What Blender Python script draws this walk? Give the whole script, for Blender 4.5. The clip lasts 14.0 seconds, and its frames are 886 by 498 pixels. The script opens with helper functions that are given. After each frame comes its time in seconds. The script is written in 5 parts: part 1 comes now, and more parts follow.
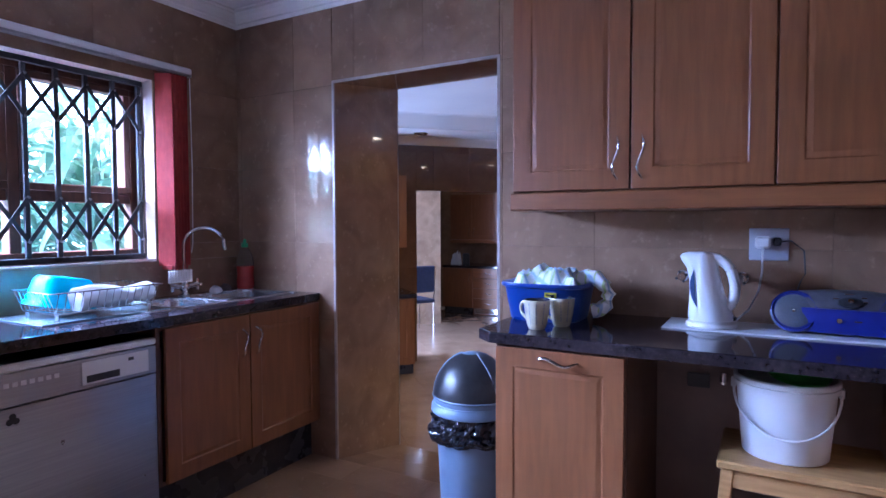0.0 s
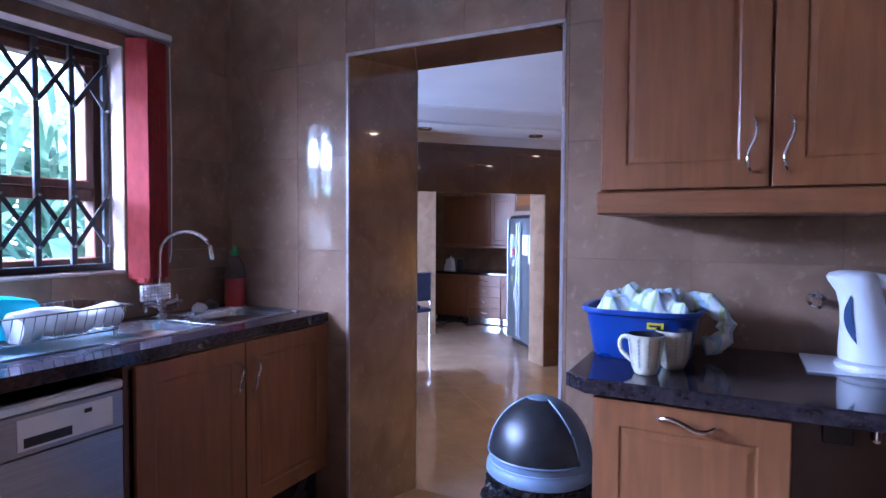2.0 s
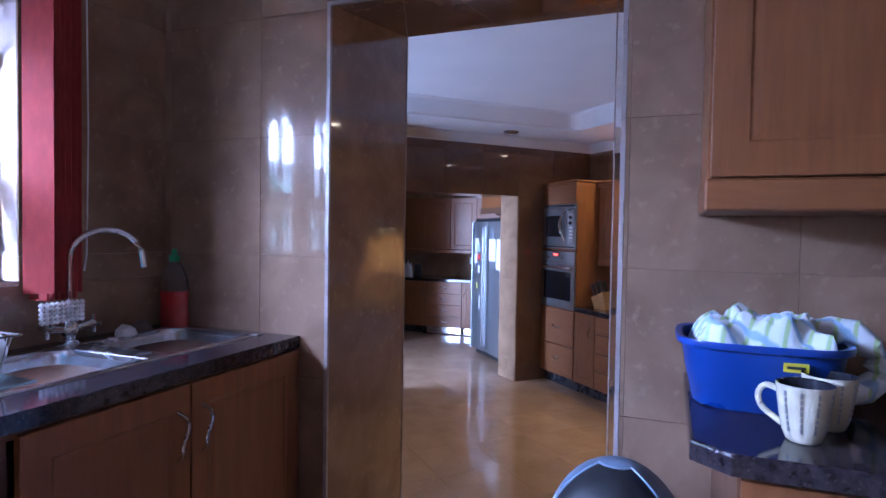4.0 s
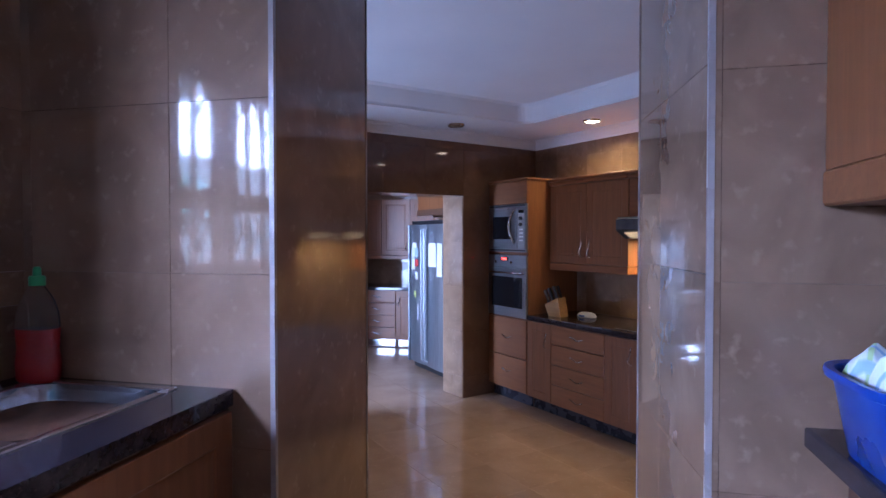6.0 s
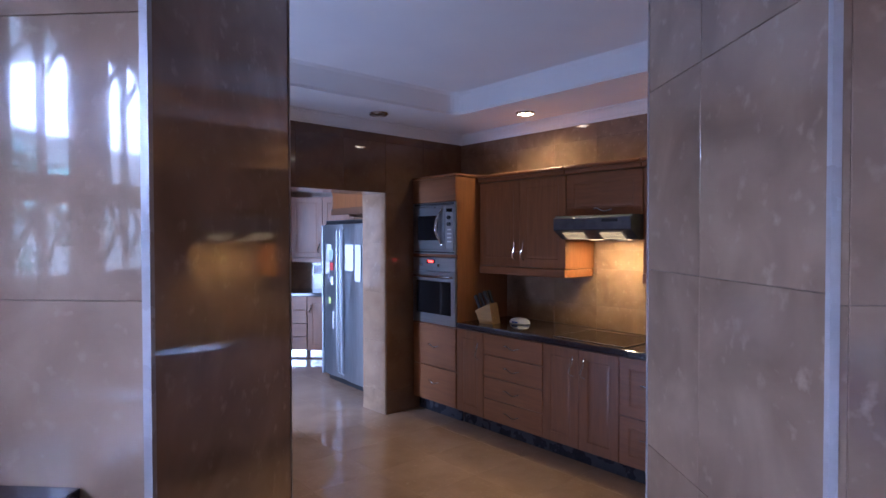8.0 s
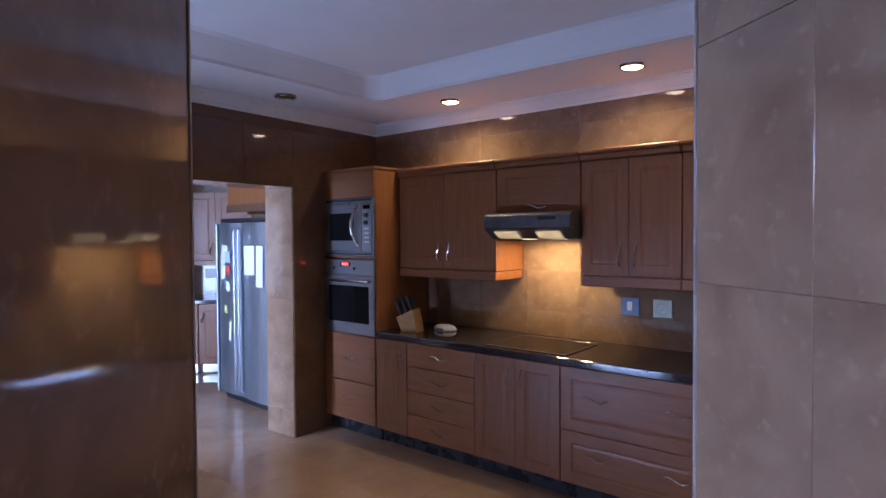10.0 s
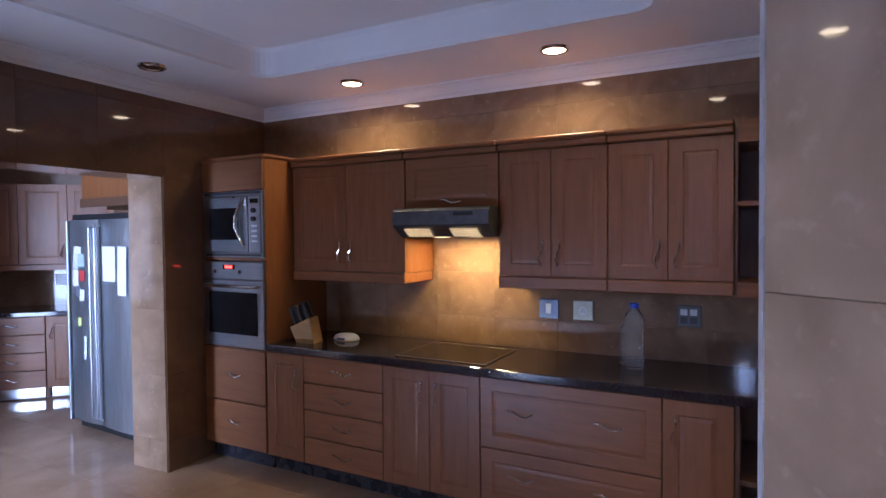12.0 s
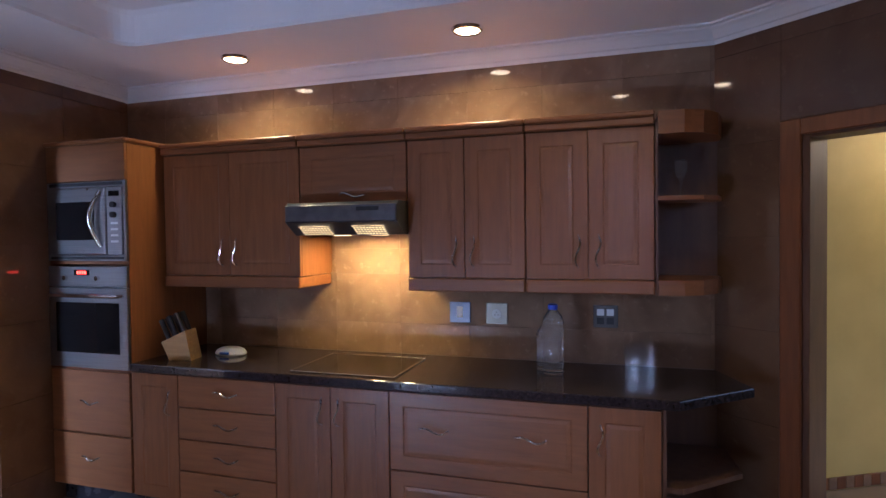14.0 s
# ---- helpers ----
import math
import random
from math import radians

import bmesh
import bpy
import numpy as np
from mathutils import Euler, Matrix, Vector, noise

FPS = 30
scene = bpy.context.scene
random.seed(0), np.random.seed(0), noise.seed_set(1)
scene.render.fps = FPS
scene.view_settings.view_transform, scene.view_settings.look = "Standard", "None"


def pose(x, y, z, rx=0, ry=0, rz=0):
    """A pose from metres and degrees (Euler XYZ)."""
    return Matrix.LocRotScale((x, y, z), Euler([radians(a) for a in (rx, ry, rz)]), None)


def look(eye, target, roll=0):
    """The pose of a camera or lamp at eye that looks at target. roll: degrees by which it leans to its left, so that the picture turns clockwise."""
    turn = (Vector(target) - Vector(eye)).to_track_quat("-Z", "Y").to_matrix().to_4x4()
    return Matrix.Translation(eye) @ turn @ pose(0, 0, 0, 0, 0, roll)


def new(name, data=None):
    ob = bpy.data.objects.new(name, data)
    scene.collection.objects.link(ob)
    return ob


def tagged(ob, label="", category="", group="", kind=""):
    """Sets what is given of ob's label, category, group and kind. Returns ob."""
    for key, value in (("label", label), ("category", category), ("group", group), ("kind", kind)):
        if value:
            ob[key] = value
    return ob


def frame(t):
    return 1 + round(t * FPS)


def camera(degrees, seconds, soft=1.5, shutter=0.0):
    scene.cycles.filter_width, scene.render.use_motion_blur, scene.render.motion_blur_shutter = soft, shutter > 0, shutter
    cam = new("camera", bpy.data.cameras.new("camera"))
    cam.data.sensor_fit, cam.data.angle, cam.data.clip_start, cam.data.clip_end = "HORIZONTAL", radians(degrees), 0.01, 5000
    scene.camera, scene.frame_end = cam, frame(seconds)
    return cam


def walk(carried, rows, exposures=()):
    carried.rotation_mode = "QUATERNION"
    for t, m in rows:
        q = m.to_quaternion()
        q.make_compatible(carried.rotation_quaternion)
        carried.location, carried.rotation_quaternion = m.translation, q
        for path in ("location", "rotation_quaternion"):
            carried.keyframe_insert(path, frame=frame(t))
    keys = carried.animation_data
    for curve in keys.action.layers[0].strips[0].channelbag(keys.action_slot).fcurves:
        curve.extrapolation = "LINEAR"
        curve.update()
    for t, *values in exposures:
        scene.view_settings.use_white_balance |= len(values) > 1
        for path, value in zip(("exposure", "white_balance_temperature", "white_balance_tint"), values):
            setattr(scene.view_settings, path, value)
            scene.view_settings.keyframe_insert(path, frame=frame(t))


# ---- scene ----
cam = camera(74.4, 14.0)
PATH = [
    (0, (0.298, 0.12, 1.299), (0.74, 2.069, 1.214), -0.2),
    (0.5, (0.263, 0.266, 1.303), (0.726, 2.21, 1.218), -0.1),
    (1, (0.254, 0.418, 1.3), (0.725, 2.36, 1.221), 0.1),
    (1.5, (0.203, 0.562, 1.304), (0.699, 2.498, 1.219), 0.1),
    (2, (0.159, 0.726, 1.31), (0.679, 2.656, 1.235), 0.3),
    (2.5, (0.136, 0.865, 1.301), (0.693, 2.785, 1.234), 0.3),
    (3, (0.119, 1.007, 1.295), (0.716, 2.915, 1.233), 0.5),
    (5.5, (0.058, 1.8, 1.294), (0.963, 3.583, 1.245), 0.4),
    (6, (0.109, 1.931, 1.292), (1.073, 3.683, 1.249), 0.0),
    (6.5, (0.139, 2.045, 1.291), (1.164, 3.762, 1.247), 0.3),
    (7, (0.184, 2.184, 1.283), (1.273, 3.862, 1.244), 0.1),
    (7.5, (0.212, 2.313, 1.291), (1.372, 3.942, 1.252), 0.0),
    (8, (0.241, 2.403, 1.294), (1.469, 3.981, 1.253), -0.1),
    (10.5, (0.442, 2.936, 1.306), (1.991, 4.201, 1.259), -0.4),
    (11, (0.49, 3.012, 1.289), (2.1, 4.197, 1.245), -0.4),
    (11.5, (0.566, 3.093, 1.288), (2.225, 4.209, 1.243), -0.4),
    (12, (0.653, 3.176, 1.293), (2.361, 4.214, 1.241), -0.5),
    (12.5, (0.729, 3.248, 1.293), (2.485, 4.205, 1.236), -0.6),
    (13, (0.808, 3.312, 1.276), (2.604, 4.19, 1.226), -0.6),
    (13.5, (0.87, 3.356, 1.294), (2.705, 4.15, 1.229), -0.8),
    (14, (0.901, 3.401, 1.269), (2.774, 4.101, 1.221), -0.7),
]
walk(cam, [(t, look(eye, target, roll)) for t, eye, target, roll in PATH], [(0.0, 1.88, 5250, 30), (3.0, 1.68, 5350, 30), (6.0, 1.30, 5350, 31), (8.0, 1.18, 5350, 30), (11.0, 1.20, 5600, 29), (14.0, 1.32, 5800, 28)])


# ---- frames of the plan: small kitchen (turned 41 degrees), large kitchen, its arch wall, its slanted wall, breakfast room ----
NEAR = pose(0.428, 3.36, 0, rz=-42)
FAR = pose(3.83, 6.72, 0, rz=-87)
ARCH = FAR @ pose(0.0, 0, 0, rz=92.5)
SLANT = FAR @ pose(3.57, 0, 0, rz=-40.5)
BREAK = pose(2.55, 9.95, 0, rz=-42)
FLOOR = -0.23      # the large kitchen lies one step lower

# ---- world and light ----
world = bpy.data.worlds.new("sky")
scene.world = world
world.use_nodes = True
wn = world.node_tree.nodes
sky = wn.new("ShaderNodeTexSky")
sky.sky_type = 'NISHITA'
sky.sun_disc = False
sky.sun_elevation = radians(50)
sky.sun_rotation = radians(300)
sky.air_density, sky.dust_density = 1.0, 2.0
wn["Background"].inputs[1].default_value = 0.15
world.node_tree.links.new(sky.outputs[0], wn["Background"].inputs[0])

def lamp(name, kind, m, watts, colour, size=0.1, size_y=None, spread=None, angle=None):
    data = bpy.data.lights.new(name, kind)
    data.energy, data.color = watts, colour
    if kind == 'AREA':
        data.size = size
        if size_y:
            data.shape, data.size_y = 'RECTANGLE', size_y
        else:
            data.shape = 'DISK'
        if spread:
            data.spread = radians(spread)
    if kind == 'SPOT':
        data.spot_size, data.spot_blend, data.shadow_soft_size = radians(spread), 0.8, size
    if kind == 'SUN':
        data.angle = radians(angle)
    if kind == 'POINT':
        data.shadow_soft_size = size
    ob = new(name, data)
    ob.matrix_world = m
    return ob

DAY = (0.52, 0.72, 1.0)
WARM = (1.0, 0.84, 0.34)
lamp("sun", 'SUN', look((-6, 2, 8), (-1.5, 4.1, 0.5)), 5.0, (1.0, 0.95, 0.86), angle=0.5)
lamp("daylight_small_kitchen", 'AREA', NEAR @ pose(-1.32, -2.1, 1.92, 0, -13, 0), 265, (0.50, 0.67, 1.0), 0.85, 1.7)
# added fill, aimed up from the low wall slot to brighten the ceiling
lamp("ceiling_fill_large_kitchen", 'AREA', ARCH @ pose(-4.45, -0.82, -0.185, 0, -150, 0), 26, DAY, 0.10, 0.8)
lamp("daylight_breakfast_room", 'AREA', pose(-0.68, 7.2, 0.85, 0, -90, 0), 90, DAY, 1.9, 1.0)

# ---- helpers for meshes ----
def box(bm, x0, x1, y0, y1, z0, z1, bev=0.0, seg=1):
    g = bmesh.ops.create_cube(bm, size=1.0)
    for v in g["verts"]:
        v.co = Vector((x0 + (v.co.x + 0.5) * (x1 - x0), y0 + (v.co.y + 0.5) * (y1 - y0), z0 + (v.co.z + 0.5) * (z1 - z0)))
    if bev:
        edges = list({e for v in g["verts"] for e in v.link_edges})
        bmesh.ops.bevel(bm, geom=edges, offset=bev, segments=seg, profile=0.5, affect='EDGES')
    return bm

def boxes(*args, bev=0.0):
    bm = bmesh.new()
    for a in args:
        box(bm, *a, bev=bev)
    return bm

def cone(bm, p0, p1, r0, r1=None, seg=16):
    p0, p1 = Vector(p0), Vector(p1)
    r1 = r0 if r1 is None else r1
    m = Matrix.Translation((p0 + p1) / 2) @ (p1 - p0).to_track_quat('Z', 'Y').to_matrix().to_4x4()
    bmesh.ops.create_cone(bm, cap_ends=True, segments=seg, radius1=r0, radius2=r1, depth=(p1 - p0).length, matrix=m)
    return bm

def lathe(bm, profile, seg=24, cx=0.0, cy=0.0, sx=1.0, sy=1.0, square=0.0):
    """A turned shape from (radius, height); square above 0 makes it a rounded oblong."""
    rings = []
    for r, z in profile:
        ring = []
        for k in range(seg):
            a = 2 * math.pi * k / seg
            c, s = math.cos(a), math.sin(a)
            if square:
                c, s = math.copysign(abs(c) ** (1 - square), c), math.copysign(abs(s) ** (1 - square), s)
            ring.append(bm.verts.new((cx + sx * r * c, cy + sy * r * s, z)))
        rings.append(ring)
    for a, b in zip(rings, rings[1:]):
        for k in range(seg):
            bm.faces.new((a[k], a[(k + 1) % seg], b[(k + 1) % seg], b[k]))
    if profile[0][0] > 1e-4:
        bm.faces.new(rings[0][::-1])
    if profile[-1][0] > 1e-4:
        bm.faces.new(rings[-1])
    return bm

def tube(bm, points, r, seg=8, flat=1.0):
    pts = [Vector(p) for p in points]
    rings = []
    for i, p in enumerate(pts):
        d = (pts[min(i + 1, len(pts) - 1)] - pts[max(i - 1, 0)]).normalized()
        up = Vector((0, 0, 1)) if abs(d.z) < 0.9 else Vector((0, 1, 0))
        a = d.cross(up).normalized()
        b = d.cross(a)
        rings.append([bm.verts.new(p + (a * math.cos(2 * math.pi * k / seg) + b * flat * math.sin(2 * math.pi * k / seg)) * r) for k in range(seg)])
    for a, b in zip(rings, rings[1:]):
        for k in range(seg):
            bm.faces.new((a[k], a[(k + 1) % seg], b[(k + 1) % seg], b[k]))
    bm.faces.new(rings[0][::-1])
    bm.faces.new(rings[-1])
    return bm

def smooth_path(points, steps=7):
    """More points along a rounded line through the given ones."""
    pts = [Vector(q) for q in points]
    out = []
    for a in range(len(pts) - 1):
        p0, p1, p2, p3 = pts[max(a - 1, 0)], pts[a], pts[a + 1], pts[min(a + 2, len(pts) - 1)]
        for s in range(steps):
            t = s / steps
            out.append(0.5 * (2 * p1 + (p2 - p0) * t + (2 * p0 - 5 * p1 + 4 * p2 - p3) * t * t + (3 * p1 - p0 - 3 * p2 + p3) * t ** 3))
    return out + [pts[-1]]

def prism(bm, outline, z0, z1):
    lo = [bm.verts.new((x, y, z0)) for x, y in outline]
    hi = [bm.verts.new((x, y, z1)) for x, y in outline]
    bm.faces.new(lo[::-1])
    bm.faces.new(hi)
    for i in range(len(lo)):
        j = (i + 1) % len(lo)
        bm.faces.new((lo[i], lo[j], hi[j], hi[i]))
    return bm

def mesh_of(bm, name, mat, smooth=False):
    bmesh.ops.recalc_face_normals(bm, faces=bm.faces)
    me = bpy.data.meshes.new(name)
    bm.to_mesh(me)
    bm.free()
    me.materials.append(mat)
    if smooth:
        for p in me.polygons:
            p.use_smooth = True
        me.set_sharp_from_angle(angle=radians(40))
    return me

def part(name, bm, mat, parent, label="", smooth=False):
    ob = new(name, mesh_of(bm, name, mat, smooth))
    ob.parent = parent
    return tagged(ob, label)

def thing(name, m, label, category, group=""):
    ob = new(name)
    ob.empty_display_size = 0.1
    ob.matrix_world = m
    return tagged(ob, label, category, group)

def single(name, bm, mat, m, label, category, group="", smooth=False):
    ob = new(name, mesh_of(bm, name, mat, smooth))
    ob.matrix_world = m
    return tagged(ob, label, category, group)

def setting(name, bm, mat, m=Matrix(), label="", smooth=False):
    ob = new(name, mesh_of(bm, name, mat, smooth))
    ob.matrix_world = m
    return tagged(ob, label, kind="structure")

# ---- materials ----
def base(name, colour, rough=0.5, metal=0.0, **more):
    m = bpy.data.materials.new(name)
    m.use_nodes = True
    b = m.node_tree.nodes["Principled BSDF"]
    b.inputs["Base Color"].default_value = (*colour, 1)
    b.inputs["Roughness"].default_value = rough
    b.inputs["Metallic"].default_value = metal
    for k, v in more.items():
        b.inputs[k.replace("_", " ")].default_value = v
    return m

def noisy(m, c0, c1, scale, stretch=(1, 1, 1), detail=4.0, rough=(0.0, 0.0), bump=0.0, c2=None, fine=0.0, distort=0.0, vary=0.25, ramp=(0.3, 0.7)):
    """Colour between c0 and c1 by noise in the thing's own metres, shifted for each object; fine adds specks of c2."""
    nt = m.node_tree
    N, Lk = nt.nodes, nt.links.new
    b = N["Principled BSDF"]
    co, oi = N.new("ShaderNodeTexCoord"), N.new("ShaderNodeObjectInfo")
    mul = N.new("ShaderNodeMath"); mul.operation = 'MULTIPLY'; mul.inputs[1].default_value = 37.0
    Lk(oi.outputs["Random"], mul.inputs[0])
    add = N.new("ShaderNodeVectorMath"); add.operation = 'ADD'
    Lk(co.outputs["Object"], add.inputs[0]); Lk(mul.outputs[0], add.inputs[1])
    mp = N.new("ShaderNodeMapping"); mp.inputs["Scale"].default_value = stretch
    Lk(add.outputs[0], mp.inputs[0])
    n1 = N.new("ShaderNodeTexNoise"); n1.inputs["Scale"].default_value = scale; n1.inputs["Detail"].default_value = detail
    n1.inputs["Distortion"].default_value = distort
    Lk(mp.outputs[0], n1.inputs["Vector"])
    cr = N.new("ShaderNodeValToRGB")
    cr.color_ramp.elements[0].position, cr.color_ramp.elements[1].position = ramp
    cr.color_ramp.elements[0].color, cr.color_ramp.elements[1].color = (*c0, 1), (*c1, 1)
    Lk(n1.outputs[0], cr.inputs[0])
    out = cr.outputs[0]
    if c2 is not None:
        n2 = N.new("ShaderNodeTexNoise"); n2.inputs["Scale"].default_value = scale * fine; n2.inputs["Detail"].default_value = 3
        Lk(mp.outputs[0], n2.inputs["Vector"])
        r2 = N.new("ShaderNodeValToRGB")
        r2.color_ramp.elements[0].position, r2.color_ramp.elements[1].position = 0.60, 0.78
        Lk(n2.outputs[0], r2.inputs[0])
        mx = N.new("ShaderNodeMix"); mx.data_type = 'RGBA'
        Lk(r2.outputs[0], mx.inputs[0]); Lk(out, mx.inputs[6]); mx.inputs[7].default_value = (*c2, 1)
        out = mx.outputs[2]
    if vary:
        hs = N.new("ShaderNodeHueSaturation")
        mr = N.new("ShaderNodeMapRange"); mr.inputs[3].default_value, mr.inputs[4].default_value = 1 - vary / 2, 1 + vary / 2
        Lk(oi.outputs["Random"], mr.inputs[0]); Lk(mr.outputs[0], hs.inputs["Value"]); Lk(out, hs.inputs["Color"])
        out = hs.outputs[0]
    Lk(out, b.inputs["Base Color"])
    if rough[1]:
        rr = N.new("ShaderNodeMapRange"); rr.inputs[3].default_value, rr.inputs[4].default_value = rough
        nr = N.new("ShaderNodeTexNoise"); nr.inputs["Scale"].default_value = scale * 0.35; nr.inputs["Detail"].default_value = 5
        Lk(add.outputs[0], nr.inputs["Vector"]); Lk(nr.outputs[0], rr.inputs[0]); Lk(rr.outputs[0], b.inputs["Roughness"])
    if bump:
        bp = N.new("ShaderNodeBump"); bp.inputs["Strength"].default_value = bump; bp.inputs["Distance"].default_value = 0.002
        Lk(n1.outputs[0], bp.inputs["Height"]); Lk(bp.outputs[0], b.inputs["Normal"])
    return m

def glass(name, colour=(1, 1, 1), rough=0.0):
    m = bpy.data.materials.new(name)
    m.use_nodes = True
    b = m.node_tree.nodes["Principled BSDF"]
    b.inputs["Base Color"].default_value = (*colour, 1)
    b.inputs["Roughness"].default_value = rough
    b.inputs["Transmission Weight"].default_value = 1.0
    b.inputs["IOR"].default_value = 1.45
    return m

def glow(name, colour, strength):
    m = base(name, colour, 0.4)
    b = m.node_tree.nodes["Principled BSDF"]
    b.inputs["Emission Color"].default_value = (*colour, 1)
    b.inputs["Emission Strength"].default_value = strength
    return m

TILE = noisy(base("wall_tile", (0.3, 0.22, 0.15)), (0.205, 0.123, 0.075), (0.300, 0.186, 0.115), 5.0, detail=10, rough=(0.05, 0.11), bump=0.006, c2=(0.330, 0.215, 0.138), fine=6.0, distort=0.8, vary=0.10)
GROUT = base("grout", (0.26, 0.18, 0.12), 0.6)
# copy of the wall tile with the dimness of two walls put into its colour
DIMTILE = noisy(base("dimmed_wall_tile", (0.18, 0.11, 0.07)), (0.125, 0.063, 0.035), (0.165, 0.089, 0.051), 5.0, detail=7, rough=(0.05, 0.11), bump=0.006, c2=(0.172, 0.096, 0.056), fine=6.0, distort=0.8, vary=0.10)
for shiny in (TILE, DIMTILE):
    shiny.node_tree.nodes["Principled BSDF"].inputs["Specular IOR Level"].default_value = 0.2
    shiny.node_tree.nodes["Principled BSDF"].inputs["Coat Weight"].default_value = 0.55
    shiny.node_tree.nodes["Principled BSDF"].inputs["Coat Roughness"].default_value = 0.022
FTILE = noisy(base("floor_tile", (0.4, 0.3, 0.2)), (0.30, 0.185, 0.118), (0.38, 0.245, 0.162), 4.0, detail=6, rough=(0.05, 0.15), bump=0.008, c2=(0.40, 0.265, 0.178), fine=9.0, vary=0.06)
FGROUT = base("floor_grout", (0.24, 0.18, 0.12), 0.8)
PLASTER = noisy(base("white_plaster", (0.8, 0.8, 0.8)), (0.76, 0.76, 0.77), (0.82, 0.82, 0.82), 2.0, rough=(0.6, 0.8), bump=0.02, vary=0)
CORNICE = noisy(base("cornice_paint", (0.8, 0.8, 0.8)), (0.76, 0.75, 0.74), (0.84, 0.83, 0.82), 3.0, rough=(0.45, 0.6), vary=0)
WOOD = noisy(base("cherry_wood", (0.4, 0.17, 0.06)), (0.190, 0.066, 0.021), (0.248, 0.090, 0.029), 9.0, stretch=(5, 5, 0.45), detail=6, rough=(0.34, 0.48), bump=0.05, distort=0.6, vary=0.14)
WOODH = noisy(base("cherry_wood_flat", (0.4, 0.17, 0.06)), (0.190, 0.066, 0.021), (0.248, 0.090, 0.029), 9.0, stretch=(0.45, 5, 5), detail=6, rough=(0.34, 0.48), bump=0.05, distort=0.6, vary=0.14)
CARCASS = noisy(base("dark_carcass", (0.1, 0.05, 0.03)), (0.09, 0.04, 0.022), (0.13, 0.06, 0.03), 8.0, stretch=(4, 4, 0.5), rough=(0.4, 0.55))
DOORWOOD = noisy(base("door_wood", (0.25, 0.09, 0.03)), (0.17, 0.056, 0.019), (0.24, 0.085, 0.030), 8.0, stretch=(5, 5, 0.4), rough=(0.3, 0.45), bump=0.04)
GRANITE = noisy(base("dark_granite", (0.03, 0.025, 0.03)), (0.010, 0.008, 0.011), (0.040, 0.031, 0.036), 60.0, detail=5, rough=(0.05, 0.12), c2=(0.085, 0.060, 0.054), fine=2.2, vary=0)
PLINTH = noisy(base("dark_plinth", (0.03, 0.03, 0.04)), (0.020, 0.020, 0.027), (0.032, 0.030, 0.036), 30.0, rough=(0.2, 0.35), vary=0)
CHROME = base("chrome", (0.75, 0.76, 0.78), 0.14, 1.0)
STEEL = noisy(base("brushed_steel", (0.5, 0.51, 0.53), 0.3, 1.0), (0.34, 0.345, 0.355), (0.41, 0.415, 0.425), 30.0, stretch=(0.15, 1, 6), rough=(0.24, 0.36), vary=0)
FRIDGE = noisy(base("fridge_steel", (0.45, 0.5, 0.55), 0.35, 0.9), (0.36, 0.40, 0.44), (0.46, 0.50, 0.54), 30.0, stretch=(3, 3, 0.2), rough=(0.28, 0.4), vary=0)
SINK = noisy(base("sink_steel", (0.6, 0.6, 0.62), 0.25, 1.0), (0.5, 0.51, 0.53), (0.62, 0.63, 0.65), 40.0, rough=(0.18, 0.32), vary=0)
BLACKGLASS = base("black_glass", (0.008, 0.008, 0.009), 0.06)
BLACK = noisy(base("black_plastic", (0.015, 0.015, 0.016)), (0.012, 0.012, 0.013), (0.022, 0.022, 0.024), 40.0, rough=(0.3, 0.45), vary=0)
WHITE = noisy(base("white_plastic", (0.78, 0.8, 0.8)), (0.72, 0.74, 0.75), (0.80, 0.81, 0.81), 6.0, rough=(0.25, 0.4), vary=0)
IRON = noisy(base("painted_iron", (0.05, 0.055, 0.06)), (0.035, 0.04, 0.045), (0.075, 0.08, 0.085), 25.0, rough=(0.35, 0.5), vary=0)
FRAMEWOOD = noisy(base("window_wood", (0.12, 0.05, 0.03)), (0.10, 0.038, 0.022), (0.16, 0.065, 0.035), 12.0, stretch=(4, 4, 0.6), rough=(0.35, 0.5), vary=0)
REVEAL = noisy(base("reveal_paint", (0.6, 0.42, 0.36)), (0.56, 0.42, 0.36), (0.64, 0.49, 0.42), 6.0, rough=(0.4, 0.6), vary=0)
REDCLOTH = noisy(base("red_blind", (0.4, 0.03, 0.02)), (0.26, 0.016, 0.012), (0.35, 0.028, 0.019), 60.0, stretch=(1, 1, 0.3), rough=(0.7, 0.85), bump=0.1)
TRIM = noisy(base("pale_trim", (0.45, 0.38, 0.34), 0.3), (0.30, 0.25, 0.225), (0.38, 0.325, 0.295), 14.0, rough=(0.22, 0.34), vary=0)
PANE = glass("window_pane")
CLEAR = glass("clear_plastic", (0.95, 0.98, 1.0), 0.0)
THIN = glass("thin_clear_plastic", (0.9, 0.96, 0.98), 0.03)
CLEAR.node_tree.nodes["Principled BSDF"].inputs["Transmission Weight"].default_value = 0.94
THIN.node_tree.nodes["Principled BSDF"].inputs["Transmission Weight"].default_value = 0.96
THIN.node_tree.nodes["Principled BSDF"].inputs["IOR"].default_value = 1.12
CLEAR.node_tree.nodes["Principled BSDF"].inputs["IOR"].default_value = 1.33
LAMPGLOW = glow("lamp_lens", (1.0, 0.82, 0.50), 10.0)
HOODGLOW = glow("hood_lens", (1.0, 0.74, 0.34), 1.6)
PANEL = noisy(base("brown_panel", (0.2, 0.12, 0.09)), (0.17, 0.105, 0.08), (0.23, 0.145, 0.11), 6.0, rough=(0.25, 0.4), vary=0)
DULLCHROME = base("satin_chrome", (0.42, 0.44, 0.46), 0.38, 1.0)

